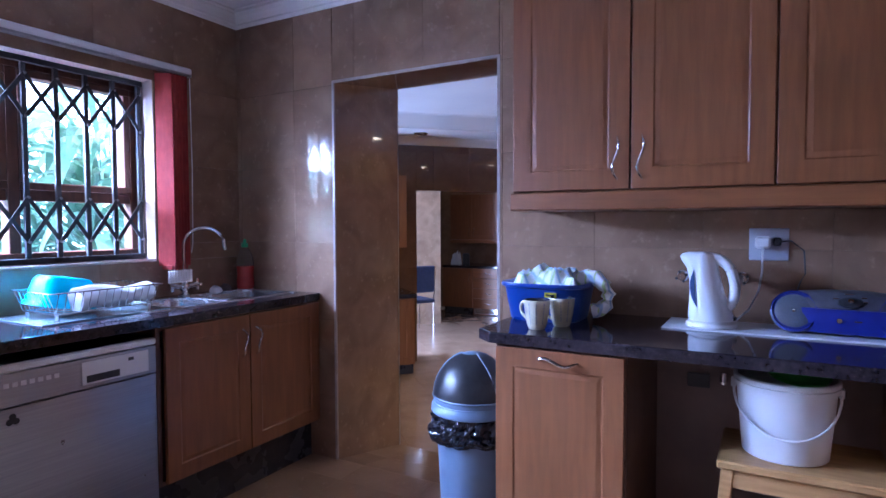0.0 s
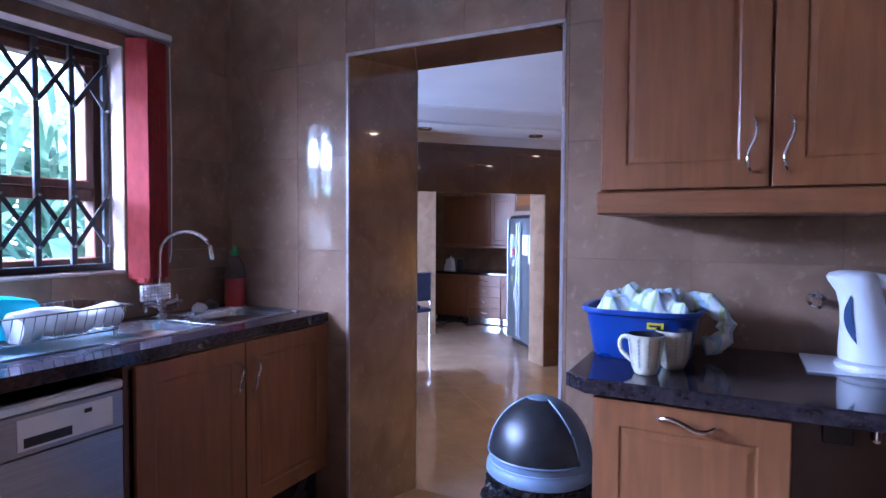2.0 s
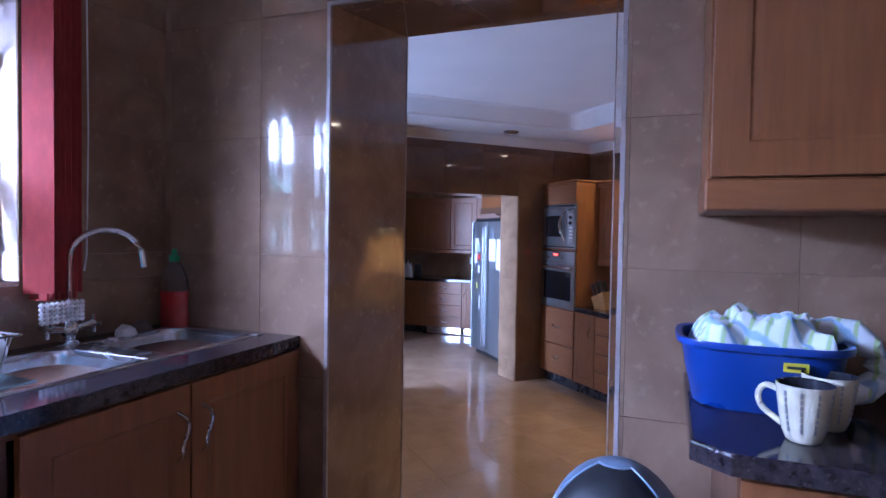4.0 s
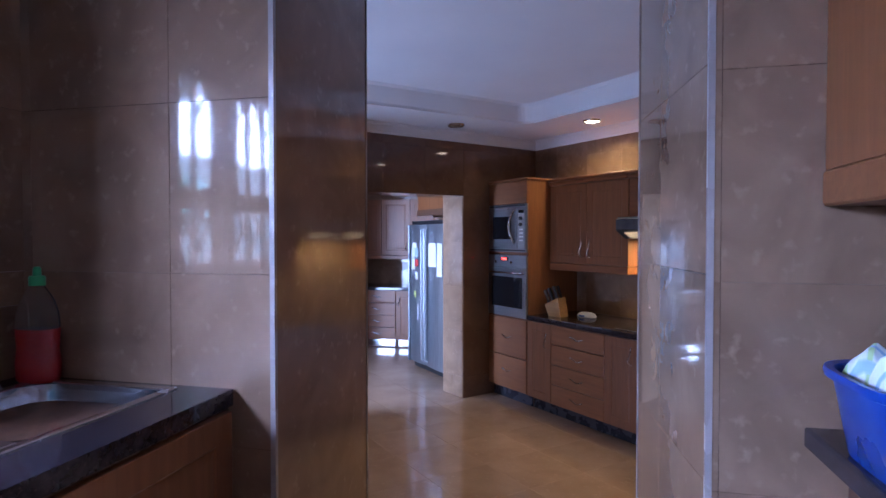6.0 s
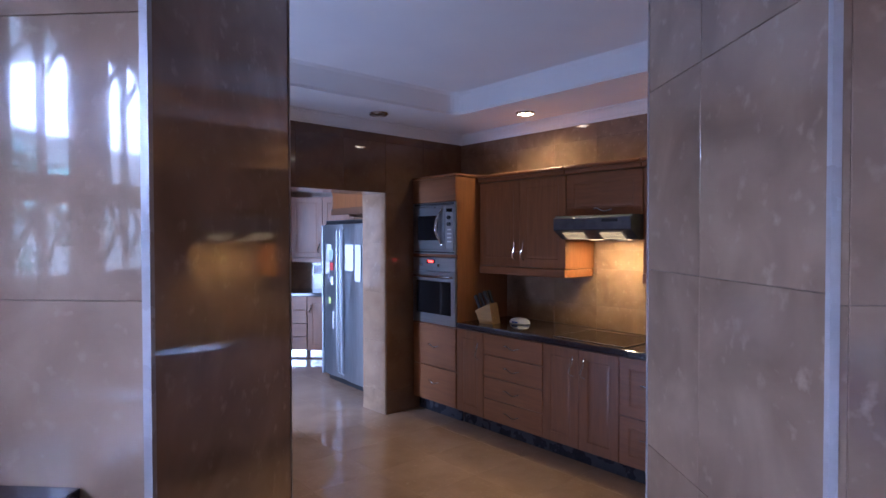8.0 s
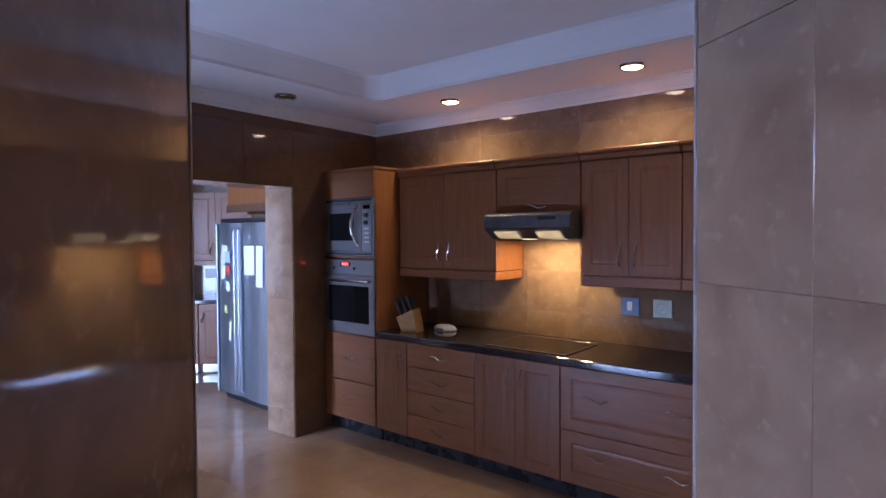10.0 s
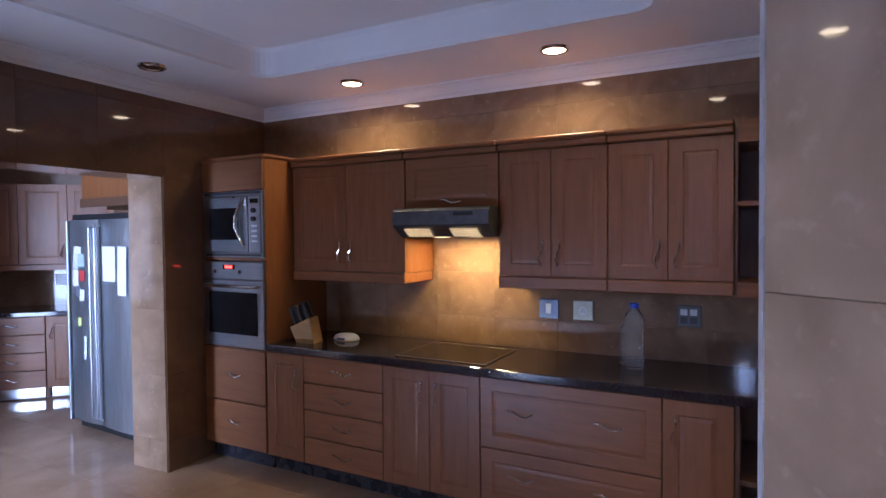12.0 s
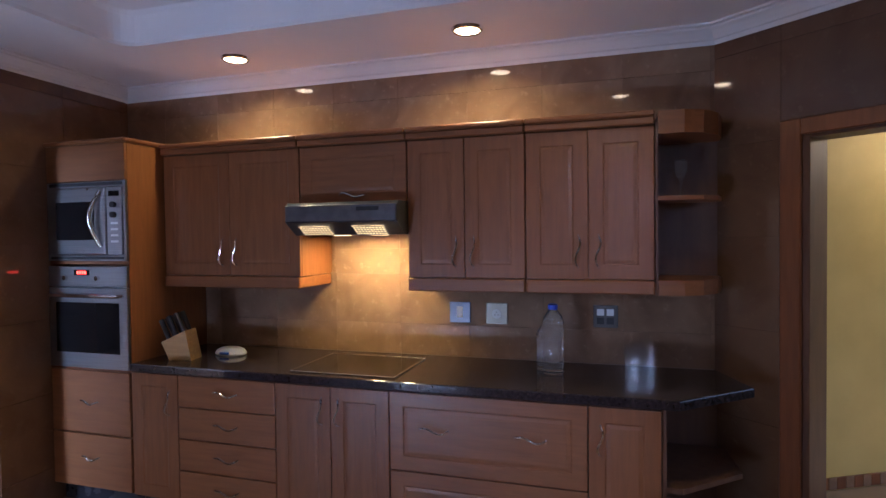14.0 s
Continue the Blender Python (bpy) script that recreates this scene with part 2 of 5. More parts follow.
# ---- structure: small kitchen ----
def half_plane(bm, co, no):
    """Cuts away what lies beyond the plane, and closes the cut."""
    g = bm.verts[:] + bm.edges[:] + bm.faces[:]
    r = bmesh.ops.bisect_plane(bm, geom=g, plane_co=co, plane_no=no, clear_outer=True)
    edges = [e for e in r["geom_cut"] if isinstance(e, bmesh.types.BMEdge)]
    if edges:
        bmesh.ops.edgeloop_fill(bm, edges=edges)
    return bm

NU, NN = NEAR.to_3x3() @ Vector((1, 0, 0)), NEAR.to_3x3() @ Vector((0, 1, 0))
NO = NEAR.translation
W0, DOOR_W, DOOR_H, THICK, TOP = -0.74, 0.978, 2.07, 0.61, 2.545   # window wall, doorway, wall thickness, ceiling
RIGHT, BACK = 3.1, -3.7
WIN = (-3.0, -0.56, 1.125, 2.05)

RISE, FALL = 0.085, 0.12      # soffit's rise and threshold's fall through the wall
def sloped(bm, x0, x1, y0, y1, z0, z1, lift0, lift1):
    """A box whose bottom and top tilt along y: lift0 and lift1 raise them at y1."""
    g = set(bm.verts)
    box(bm, x0, x1, y0, y1, z0, z1)
    for v in bm.verts:
        if v not in g and v.co.y > (y0 + y1) / 2:
            v.co.z += lift0 if v.co.z < (z0 + z1) / 2 else lift1
    return bm
wall_bm = boxes((W0 - 0.24, 0, 0, THICK, -0.3, 2.75))
sloped(wall_bm, 0, DOOR_W, 0, THICK, DOOR_H, 2.75, RISE, 0)
prism(wall_bm, [(DOOR_W, 0), (RIGHT + 0.2, 0), (RIGHT + 0.2, THICK), (0.904, THICK)], -0.3, 2.75)
wall_door = setting("wall_doorway", wall_bm, GROUT, NEAR, "wall faced with glossy beige marble tiles round a doorway")
wall_window = setting("wall_window", boxes(
    (W0 - 0.24, W0, BACK - 0.2, 0, -0.3, WIN[2]), (W0 - 0.24, W0, BACK - 0.2, 0, WIN[3], 2.75),
    (W0 - 0.24, W0, BACK - 0.2, WIN[0], WIN[2], WIN[3]), (W0 - 0.24, W0, WIN[1], 0, WIN[2], WIN[3])), REVEAL, NEAR, "tiled wall with a barred window above the sink")
setting("wall_back", boxes((W0, RIGHT + 0.2, BACK - 0.2, BACK, -0.3, 2.75)), TILE, NEAR)
setting("wall_right", boxes((RIGHT, RIGHT + 0.2, BACK, 0, -0.3, 2.75)), TILE, NEAR)
floor_near = setting("floor_small_kitchen", sloped(boxes((W0, RIGHT, BACK, 0, -0.25, -0.006)), 0, DOOR_W, 0, THICK, -0.25, -0.006, 0, -FALL), FGROUT, NEAR, "glossy beige tiled floor")
setting("ceiling_small_kitchen", boxes((W0 - 0.1, RIGHT + 0.1, BACK - 0.1, 0.1, TOP, TOP + 0.08)), PLASTER, NEAR)

def cornice(name, m, length, z, drop=0.085, out=0.09):
    """A stepped plaster cornice along local x, against the wall at y 0, its top at z."""
    prof = [(0, -drop), (0.012, -drop), (0.018, -drop * 0.78), (0.03, -drop * 0.74), (0.036, -drop * 0.62), (0.055, -drop * 0.38), (0.07, -drop * 0.26), (0.072, -drop * 0.16), (out, -drop * 0.12), (out, 0), (0, 0)]
    bm = bmesh.new()
    a = [bm.verts.new((0, -y, z + h)) for y, h in prof]
    b = [bm.verts.new((length, -y, z + h)) for y, h in prof]
    for i in range(len(prof)):
        j = (i + 1) % len(prof)
        bm.faces.new((a[i], a[j], b[j], b[i]))
    bm.faces.new(a); bm.faces.new(b[::-1])
    return setting(name, bm, CORNICE, m, "white moulded plaster cornice")

cornice("cornice_1", NEAR @ pose(W0, 0, 0), RIGHT - W0, TOP)
cornice("cornice_2", NEAR @ pose(W0, 0, 0, rz=90) @ pose(BACK, 0, 0), -BACK, TOP)

# doorway edge trims
setting("trim_doorway_far", boxes((-0.002, 0.0105, THICK - 0.003, THICK + 0.004, -0.2, DOOR_H + RISE), (0.8935, 0.905, THICK - 0.003, THICK + 0.004, -0.2, DOOR_H + RISE)), TRIM, NEAR)
setting("trim_doorway", boxes((-0.004, 0.009, -0.010, 0.002, 0, DOOR_H + 0.004), (DOOR_W - 0.009, DOOR_W + 0.004, -0.010, 0.002, 0, DOOR_H + 0.004), (0.009, DOOR_W - 0.009, -0.010, 0.002, DOOR_H - 0.009, DOOR_H + 0.004)), TRIM, NEAR)

# window: timber frame, panes, sliding trellis
def window_small():
    y0, y1, z0, z1 = WIN
    w = tagged(new("window_1"), "dark timber casement window with clear panes", kind="structure")
    w.matrix_world = NEAR
    u0, u1 = W0 - 0.19, W0 - 0.12
    f = 0.05
    part("window_frame", boxes((u0, u1, y0, y1, z0, z0 + f), (u0, u1, y0, y1, z1 - f, z1), (u0, u1, y0, y0 + f, z0 + f, z1 - f), (u0, u1, y1 - f, y1, z0 + f, z1 - f),
         (u0, u1, y1 - 0.62, y1 - 0.57, z0 + f, z1 - f), (u0, u1, y1 - 1.2, y1 - 1.15, z0 + f, z1 - f), (u0, u1, y1 - 1.78, y1 - 1.73, z0 + f, z1 - f), bev=0.004), FRAMEWOOD, w)
    for a, b in ((y1 - 0.57, y1 - f), (y1 - 1.15, y1 - 0.62), (y1 - 1.73, y1 - 1.2), (y0 + f, y1 - 1.78)):
        part("window_rail", boxes((u0 + 0.01, u1 - 0.01, a, b, z0 + 0.285, z0 + 0.335), bev=0.004), FRAMEWOOD, w)
        part("pane", boxes((u0 + 0.03, u0 + 0.034, a, b, z0 + f, z0 + 0.285)), PANE, w).visible_shadow = False
        sash = part("sash", boxes((u0 + 0.005, u1 + 0.006, a, b, z0 + 0.335, z0 + 0.37), (u0 + 0.005, u1 + 0.006, a, b, z1 - f - 0.035, z1 - f), (u0 + 0.005, u1 + 0.006, a, a + 0.035, z0 + 0.37, z1 - f - 0.035), (u0 + 0.005, u1 + 0.006, b - 0.035, b, z0 + 0.37, z1 - f - 0.035), bev=0.004), FRAMEWOOD, w)
        part("pane", boxes((u0 + 0.03, u0 + 0.034, a + 0.035, b - 0.035, z0 + 0.37, z1 - f - 0.035)), PANE, w).visible_shadow = False
    part("window_sill", boxes((W0 - 0.12, W0 + 0.012, y0, y1, z0 - 0.014, z0), bev=0.004), REVEAL, w)

window_small()

def trellis():
    y0, y1, z0, z1 = WIN
    t = thing("security_trellis", NEAR @ pose(W0 - 0.09, 0, z0), "dark grey folding steel security trellis inside the window", "security grille")
    h = z1 - z0
    part("track", boxes((-0.012, 0.012, y0, y1, 0.0, 0.026), bev=0.002), IRON, t)
    part("track", boxes((-0.012, 0.012, y0, y1, h - 0.026, h), bev=0.002), IRON, t)
    step, y = 0.135, y1 - 0.02
    while y > y0:
        part("upright", boxes((-0.009, 0.009, y - 0.011, y + 0.011, 0.026, h - 0.026), bev=0.002), IRON, t)
        if y - step > y0:
            for a, b in ((0.10, 0.30), (0.66, 0.85)):
                for s, za, zb in ((0.013, a, b), (0.02, b, a)):
                    bm = bmesh.new()
                    box(bm, -0.0025, 0.0025, -0.5, 0.5, -0.009, 0.009)
                    ln, ang = math.hypot(step, zb - za), math.atan2(za - zb, step)
                    for v in bm.verts:
                        v.co.y *= ln
                    bm.transform(pose(s, y - step / 2, (a + b) / 2, math.degrees(ang), 0, 0))
                    part("lattice_bar", bm, IRON, t)
                for z in (a, b):
                    part("rivet", cone(bmesh.new(), (0.009, y, z), (0.026, y, z), 0.006, seg=8), STEEL, t)
        y -= step

trellis()

# ---- structure: large kitchen ----
CEIL = 2.25
ARCH_L, ARCH_R, ARCH_T = -2.40, -0.925, 1.67
setting("floor_large_kitchen", half_plane(boxes((-0.9, 6.0, 1.0, 11.5, FLOOR - 0.1, FLOOR - 0.006)), NO + NN * 0.61, -NN), FGROUT, Matrix(), "polished beige tiled floor")
wall_hob = setting("wall_cooking", boxes((-0.3, 3.58, 0, 0.2, FLOOR - 0.1, 2.75)), GROUT, FAR, "wall faced with beige marble tiles")
wall_arch = setting("wall_arch", boxes((-4.6, ARCH_L, 0, 0.32, FLOOR - 0.1, 2.75), (ARCH_R, 0, 0, 0.32, FLOOR - 0.1, 2.75), (ARCH_L, ARCH_R, 0, 0.32, ARCH_T, 2.75)), DIMTILE, ARCH, "brown tiled wall with a wide square opening")
wall_slant = setting("wall_slanted", boxes((-0.05, 0.40, 0, 0.15, FLOOR - 0.1, 2.75), (1.28, 3.4, 0, 0.15, FLOOR - 0.1, 2.75), (0.40, 1.28, 0, 0.15, 1.70, 2.75)), DIMTILE, SLANT, "tiled slanting wall with a doorway")
GL = (-1.30, -0.35, FLOOR + 0.005, -0.02)
setting("wall_garden", boxes((-4.6, -4.4, -2.45, GL[0], FLOOR - 0.1, 2.75), (-4.6, -4.4, GL[1], 0, FLOOR - 0.1, 2.75), (-4.6, -4.4, GL[0], GL[1], GL[3], 2.75), (-4.6, -4.4, GL[0], GL[1], FLOOR - 0.1, GL[2])), TILE, ARCH)
gdoor = tagged(new("window_2"), "low glazed garden panel with upright bars", kind="structure")
gdoor.matrix_world = ARCH
part("window_frame", boxes((-4.52, -4.46, GL[0], GL[0] + 0.06, GL[2], GL[3]), (-4.52, -4.46, GL[1] - 0.06, GL[1], GL[2], GL[3]), (-4.52, -4.46, GL[0], GL[1], GL[3] - 0.02, GL[3]), (-4.52, -4.46, GL[0], GL[1], GL[2], GL[2] + 0.02)), FRAMEWOOD, gdoor)
for k in range(7):
    y = GL[0] + 0.13 + k * 0.125
    part("bar", boxes((-4.44, -4.425, y - 0.008, y + 0.008, GL[2] + 0.02, GL[3] - 0.02)), IRON, gdoor)

# ceiling with a raised tray
def tray_ceiling():
    bm = bmesh.new()
    x0, x1, y0, y1 = 0.70, 2.99, -3.2, -0.70
    X0, X1, Y0, Y1 = -0.02, 6.0, -5.2, 0.02
    def rrect(a, b, c, d, r, n=5):
        pts = []
        for cx, cy, s in ((b - r, d - r, 0), (a + r, d - r, 90), (a + r, c + r, 180), (b - r, c + r, 270)):
            for k in range(n + 1):
                t = radians(s + 90 * k / n)
                pts.append((cx + r * math.cos(t), cy + r * math.sin(t)))
        return pts
    loops = []
    for inset, z in ((0, CEIL), (0.0, CEIL + 0.02), (0.05, CEIL + 0.13), (0.07, CEIL + 0.15)):
        loops.append([bm.verts.new((x, y, z)) for x, y in rrect(x0 + inset, x1 - inset, y0 + inset, y1 - inset, 0.10)])
    n = len(loops[0])
    for a, b in zip(loops, loops[1:]):
        for k in range(n):
            bm.faces.new((a[k], a[(k + 1) % n], b[(k + 1) % n], b[k]))
    bm.faces.new(loops[-1])
    q = n // 4
    outer = [bm.verts.new((x, y, CEIL)) for x, y in ((X1, Y1), (X0, Y1), (X0, Y0), (X1, Y0))]
    for s in range(4):
        seg = loops[0][s * q:(s + 1) * q]
        bm.faces.new([outer[s]] + seg[::-1])
        nxt = loops[0][((s + 1) * q) % n]
        bm.faces.new([outer[s], outer[(s + 1) % 4], nxt, seg[-1]])
    inv = FAR.inverted()
    no = inv.to_3x3() @ (-NN)
    co = inv @ (NO + NN * 0.3)
    bmesh.ops.bisect_plane(bm, geom=bm.verts[:] + bm.edges[:] + bm.faces[:], plane_co=co, plane_no=no, clear_outer=True)
    ob = setting("ceiling_large_kitchen", bm, PLASTER, FAR, "white plaster ceiling with a raised tray")
    sol = ob.modifiers.new("thick", 'SOLIDIFY')
    sol.thickness, sol.offset = 0.03, 1.0
    return ob

tray_ceiling()
setting("roof_slab", half_plane(boxes((-1.6, 6.2, 0.2, 12.2, 2.78, 2.88)), NO + NN * 0.3, -NN), PLASTER)
cornice("cornice_3", FAR, 3.58, CEIL)
cornice("cornice_4", ARCH @ pose(-4.4, 0, 0), 4.4, CEIL)
cornice("cornice_5", SLANT, 2.2, CEIL)
cornice("cornice_6", NEAR @ pose(2.9, 0.6, 0, rz=180), 3.6, CEIL)

# slanting wall's door: casing, frame, passage behind
door = tagged(new("door_1"), "reddish timber door casing and frame round an open doorway", kind="structure")
door.matrix_world = SLANT
part("casing", boxes((0.315, 0.405, -0.022, 0.0, FLOOR, 1.745), (1.275, 1.365, -0.022, 0.0, FLOOR, 1.745), (0.405, 1.275, -0.022, 0.0, 1.675, 1.745), bev=0.005), DOORWOOD, door)
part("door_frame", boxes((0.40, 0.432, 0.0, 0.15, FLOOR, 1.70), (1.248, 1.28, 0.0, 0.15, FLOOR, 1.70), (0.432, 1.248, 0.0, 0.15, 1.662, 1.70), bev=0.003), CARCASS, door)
YELLOW = noisy(base("yellow_wall_paint", (0.6, 0.5, 0.2)), (0.52, 0.40, 0.12), (0.60, 0.47, 0.15), 4.0, rough=(0.5, 0.7), vary=0)
PASS = pose(4.80, 2.50, 0, rz=-58)
setting("wall_passage", boxes((-0.42, 0.42, 0, 0.15, FLOOR - 0.1, 2.3)), YELLOW, PASS, "yellow painted passage wall")
setting("floor_passage", boxes((-0.42, 2.2, -0.45, 0.9, FLOOR - 0.16, FLOOR - 0.1)), FTILE, PASS)
setting("wall_passage_end", boxes((0.42, 0.5, -0.02, 0.15, FLOOR, 2.0), (0.5, 1.6, 0.3, 0.45, FLOOR - 0.1, 2.3)), PLASTER, PASS)
setting("ceiling_passage", boxes((-0.42, 2.2, -0.45, 0.9, 2.3, 2.36)), PLASTER, PASS)
setting("wall_passage_side", boxes((2.2, 2.3, -1.6, 0.9, FLOOR - 0.1, 2.3), (-0.6, -0.42, -0.05, 0.9, FLOOR - 0.1, 2.3)), YELLOW, PASS)
for k in range(22):
    bm = boxes((0, 0.058, -0.012, 0, 0, 0.07), bev=0.002)
    t = part("skirting_tile", bm, TILE if k % 2 else DOORWOOD, bpy.data.objects["wall_passage"])
    t.location = (-0.9 + k * 0.0595, 0, FLOOR + 0.001)
# unseen fill light, added to brighten the yellow passage wall
lamp("passage_fill", 'POINT', PASS @ pose(0.9, -0.35, 1.9), 9, (1.0, 0.80, 0.45), 0.08)

# ---- structure: breakfast room ----
setting("wall_breakfast_1", boxes((-2.6, 3.5, 0.62, 0.8, FLOOR - 0.1, 2.75)), TILE, BREAK, "beige tiled wall behind the cabinets")
setting("wall_breakfast_2", boxes((0.9, 2.24, 8.85, 9.05, FLOOR - 0.1, 2.75), (2.12, 2.24, 9.05, 10.7, FLOOR - 0.1, 2.75)), TILE, Matrix(), "beige tiled wall end")
setting("wall_breakfast_3", boxes((-0.9, -0.7, 6.0, 6.68, FLOOR - 0.1, 2.75), (-0.9, -0.7, 7.72, 11.6, FLOOR - 0.1, 2.75), (-0.9, -0.7, 6.68, 7.72, 1.82, 2.75), (-0.9, 1.0, 11.4, 11.6, FLOOR - 0.1, 2.75)), TILE)
setting("wall_breakfast_4", boxes((3.95, 4.1, 6.75, 10.5, FLOOR - 0.1, 2.75)), TILE)
setting("ceiling_breakfast", half_plane(boxes((-0.9, 4.1, 6.4, 11.6, 2.12, 2.17)), ARCH @ Vector((0, 0.1, 0)), -(ARCH.to_3x3() @ Vector((0, 1, 0)))), PLASTER)
cornice("cornice_7", BREAK @ pose(-2.6, 0.62, 0), 6.0, 2.12)

# ---- cabinets ----
def panel_door(bm, x0, x1, z0, z1, y=0.0, border=0.062):
    """A routed door front in one piece: a slab whose face has a narrow groove round a raised field; y is its back plane."""
    g = 0.0015
    x0, x1, z0, z1 = x0 + g, x1 - g, z0 + g, z1 - g
    box(bm, x0, x1, y - 0.018, y, z0, z1)
    bmesh.ops.bevel(bm, geom=[e for e in bm.edges if all(v.co.y < y - 0.01 for v in e.verts)], offset=0.0025, segments=2, affect='EDGES', profile=0.5)
    face = min(bm.faces, key=lambda f: f.calc_center_median().y - f.calc_area())
    b = min(border, (x1 - x0) * 0.22, (z1 - z0) * 0.24)
    for thick, depth in ((b, 0.0), (0.005, -0.003), (0.004, 0.0), (0.014, 0.002)):
        bmesh.ops.inset_individual(bm, faces=[face], thickness=thick, depth=depth, use_even_offset=True)
    return bm

def slab_front(bm, x0, x1, z0, z1, y=0.0):
    """A plain slab front with softened edges; y is its back plane."""
    box(bm, x0 + 0.0015, x1 - 0.0015, y - 0.018, y, z0 + 0.0015, z1 - 0.0015)
    bmesh.ops.bevel(bm, geom=[e for e in bm.edges if all(v.co.y < y - 0.01 for v in e.verts)], offset=0.004, segments=3, affect='EDGES', profile=0.5)
    return bm

def wave_handle(parent, x, y, z, length=0.15, upright=True):
    """A wavy chrome bow handle, its foot on the plane y."""
    pts = []
    for k in range(15):
        t = k / 14
        s = (t - 0.5) * length
        w = 0.011 * math.sin(2 * math.pi * t)
        o = y - 0.028 * min(1.0, 6 * t, 6 * (1 - t)) ** 0.6
        pts.append((x + w, o, z - s) if upright else (x + s, o, z + w))
    bm = tube(bmesh.new(), pts, 0.0052, 8)
    return part("handle", bm, CHROME, parent, "wavy chrome handle", smooth=True)

def unit(name, m, w, h, d, fronts, label, group="", plinth=0.0, carcass=CARCASS, cat="cabinet", set_in=0.06):
    """A cabinet: body, then fronts (kind, x0, x1, z0, z1, handle), a plinth below if given. Origin: left front foot."""
    c = thing(name, m, label, cat, group)
    t = 0.018
    part("body", boxes((0, t, 0, d, plinth, h), (w - t, w, 0, d, plinth, h), (t, w - t, 0, d, plinth, plinth + t), (t, w - t, 0, d, h - t, h), (t, w - t, d - 0.01, d, plinth + t, h - t)), WOOD if carcass is None else carcass, c)
    if plinth:
        part("plinth", boxes((0, w, set_in, set_in + 0.016, 0, plinth - 0.002)), PLINTH, c)
    for kind, x0, x1, z0, z1, hd in fronts:
        shape = slab_front if kind == "drawer" else panel_door
        f = part("door" if kind == "door" else "drawer_front", shape(bmesh.new(), x0, x1, z0, z1, -0.001), WOOD if kind == "door" else WOODH, c)
        for hx, hz, up in hd:
            wave_handle(f, hx, -0.019, hz, 0.13 if up else 0.14, up)
    return c

# small kitchen: sink run (faces +u): local frame with x along the wall
SINK_RUN = NEAR @ pose(-0.115, 0, 0, rz=90)      # x: towards the doorway wall, y: into the window wall
unit("sink_cabinet", SINK_RUN @ pose(-1.0, 0, 0), 0.985, 0.88, 0.6, [("door", 0.03, 0.48, 0.215, 0.872, [(0.435, 0.74, True)]), ("door", 0.483, 0.975, 0.215, 0.872, [(0.52, 0.74, True)])],
     "cherry wood sink cabinet with two panelled doors", plinth=0.21)
def slab_with_hole(x0, x1, y0, y1, a0, a1, b0, b1, z0, z1):
    bm = bmesh.new()
    rings = [[bm.verts.new((x, y, z)) for x, y in pts] for z in (z0, z1) for pts in (((x0, y0), (x1, y0), (x1, y1), (x0, y1)), ((a0, b0), (a1, b0), (a1, b1), (a0, b1)))]
    lo, li, ho, hi = rings
    for i in range(4):
        j = (i + 1) % 4
        bm.faces.new((ho[i], ho[j], hi[j], hi[i])); bm.faces.new((lo[j], lo[i], li[i], li[j]))
        bm.faces.new((lo[i], lo[j], ho[j], ho[i])); bm.faces.new((li[j], li[i], hi[i], hi[j]))
    return bm
bm = slab_with_hole(-2.6, -0.012, -0.012, 0.62, -0.94, -0.05, 0.13, 0.52, 0.88, 0.92)
single("worktop", bm, GRANITE, SINK_RUN, "dark polished granite worktop round an inset sink", "worktop")

def sink():
    s = thing("sink", SINK_RUN @ pose(0, 0, 0.92), "stainless steel sink with two bowls set into granite", "sink")
    part("rim", boxes((-0.945, -0.04, 0.12, 0.14, -0.012, 0.005), (-0.945, -0.04, 0.50, 0.53, -0.012, 0.005), (-0.945, -0.90, 0.14, 0.50, -0.012, 0.005), (-0.07, -0.04, 0.14, 0.50, -0.012, 0.005), (-0.52, -0.44, 0.14, 0.50, -0.012, 0.005), bev=0.003), SINK, s)
    for a, b in ((-0.90, -0.52), (-0.44, -0.07)):
        bm = bmesh.new()
        cx, cy, hx, hy = (a + b) / 2, 0.32, (b - a) / 2, 0.18
        lathe(bm, [(0.3, -0.17), (0.9, -0.165), (0.985, -0.14), (1.0, -0.02), (1.03, 0.0)], 32, cx, cy, hx, hy, square=0.6)
        bmesh.ops.delete(bm, geom=[f for f in bm.faces if len(f.verts) > 4 and f.calc_center_median().z > -0.01], context='FACES_ONLY')
        part("bowl", bm, SINK, s, smooth=True)
        part("drain", cone(bmesh.new(), (cx, cy, -0.1695), (cx, cy, -0.164), 0.035, seg=20), CHROME, s)
sink()

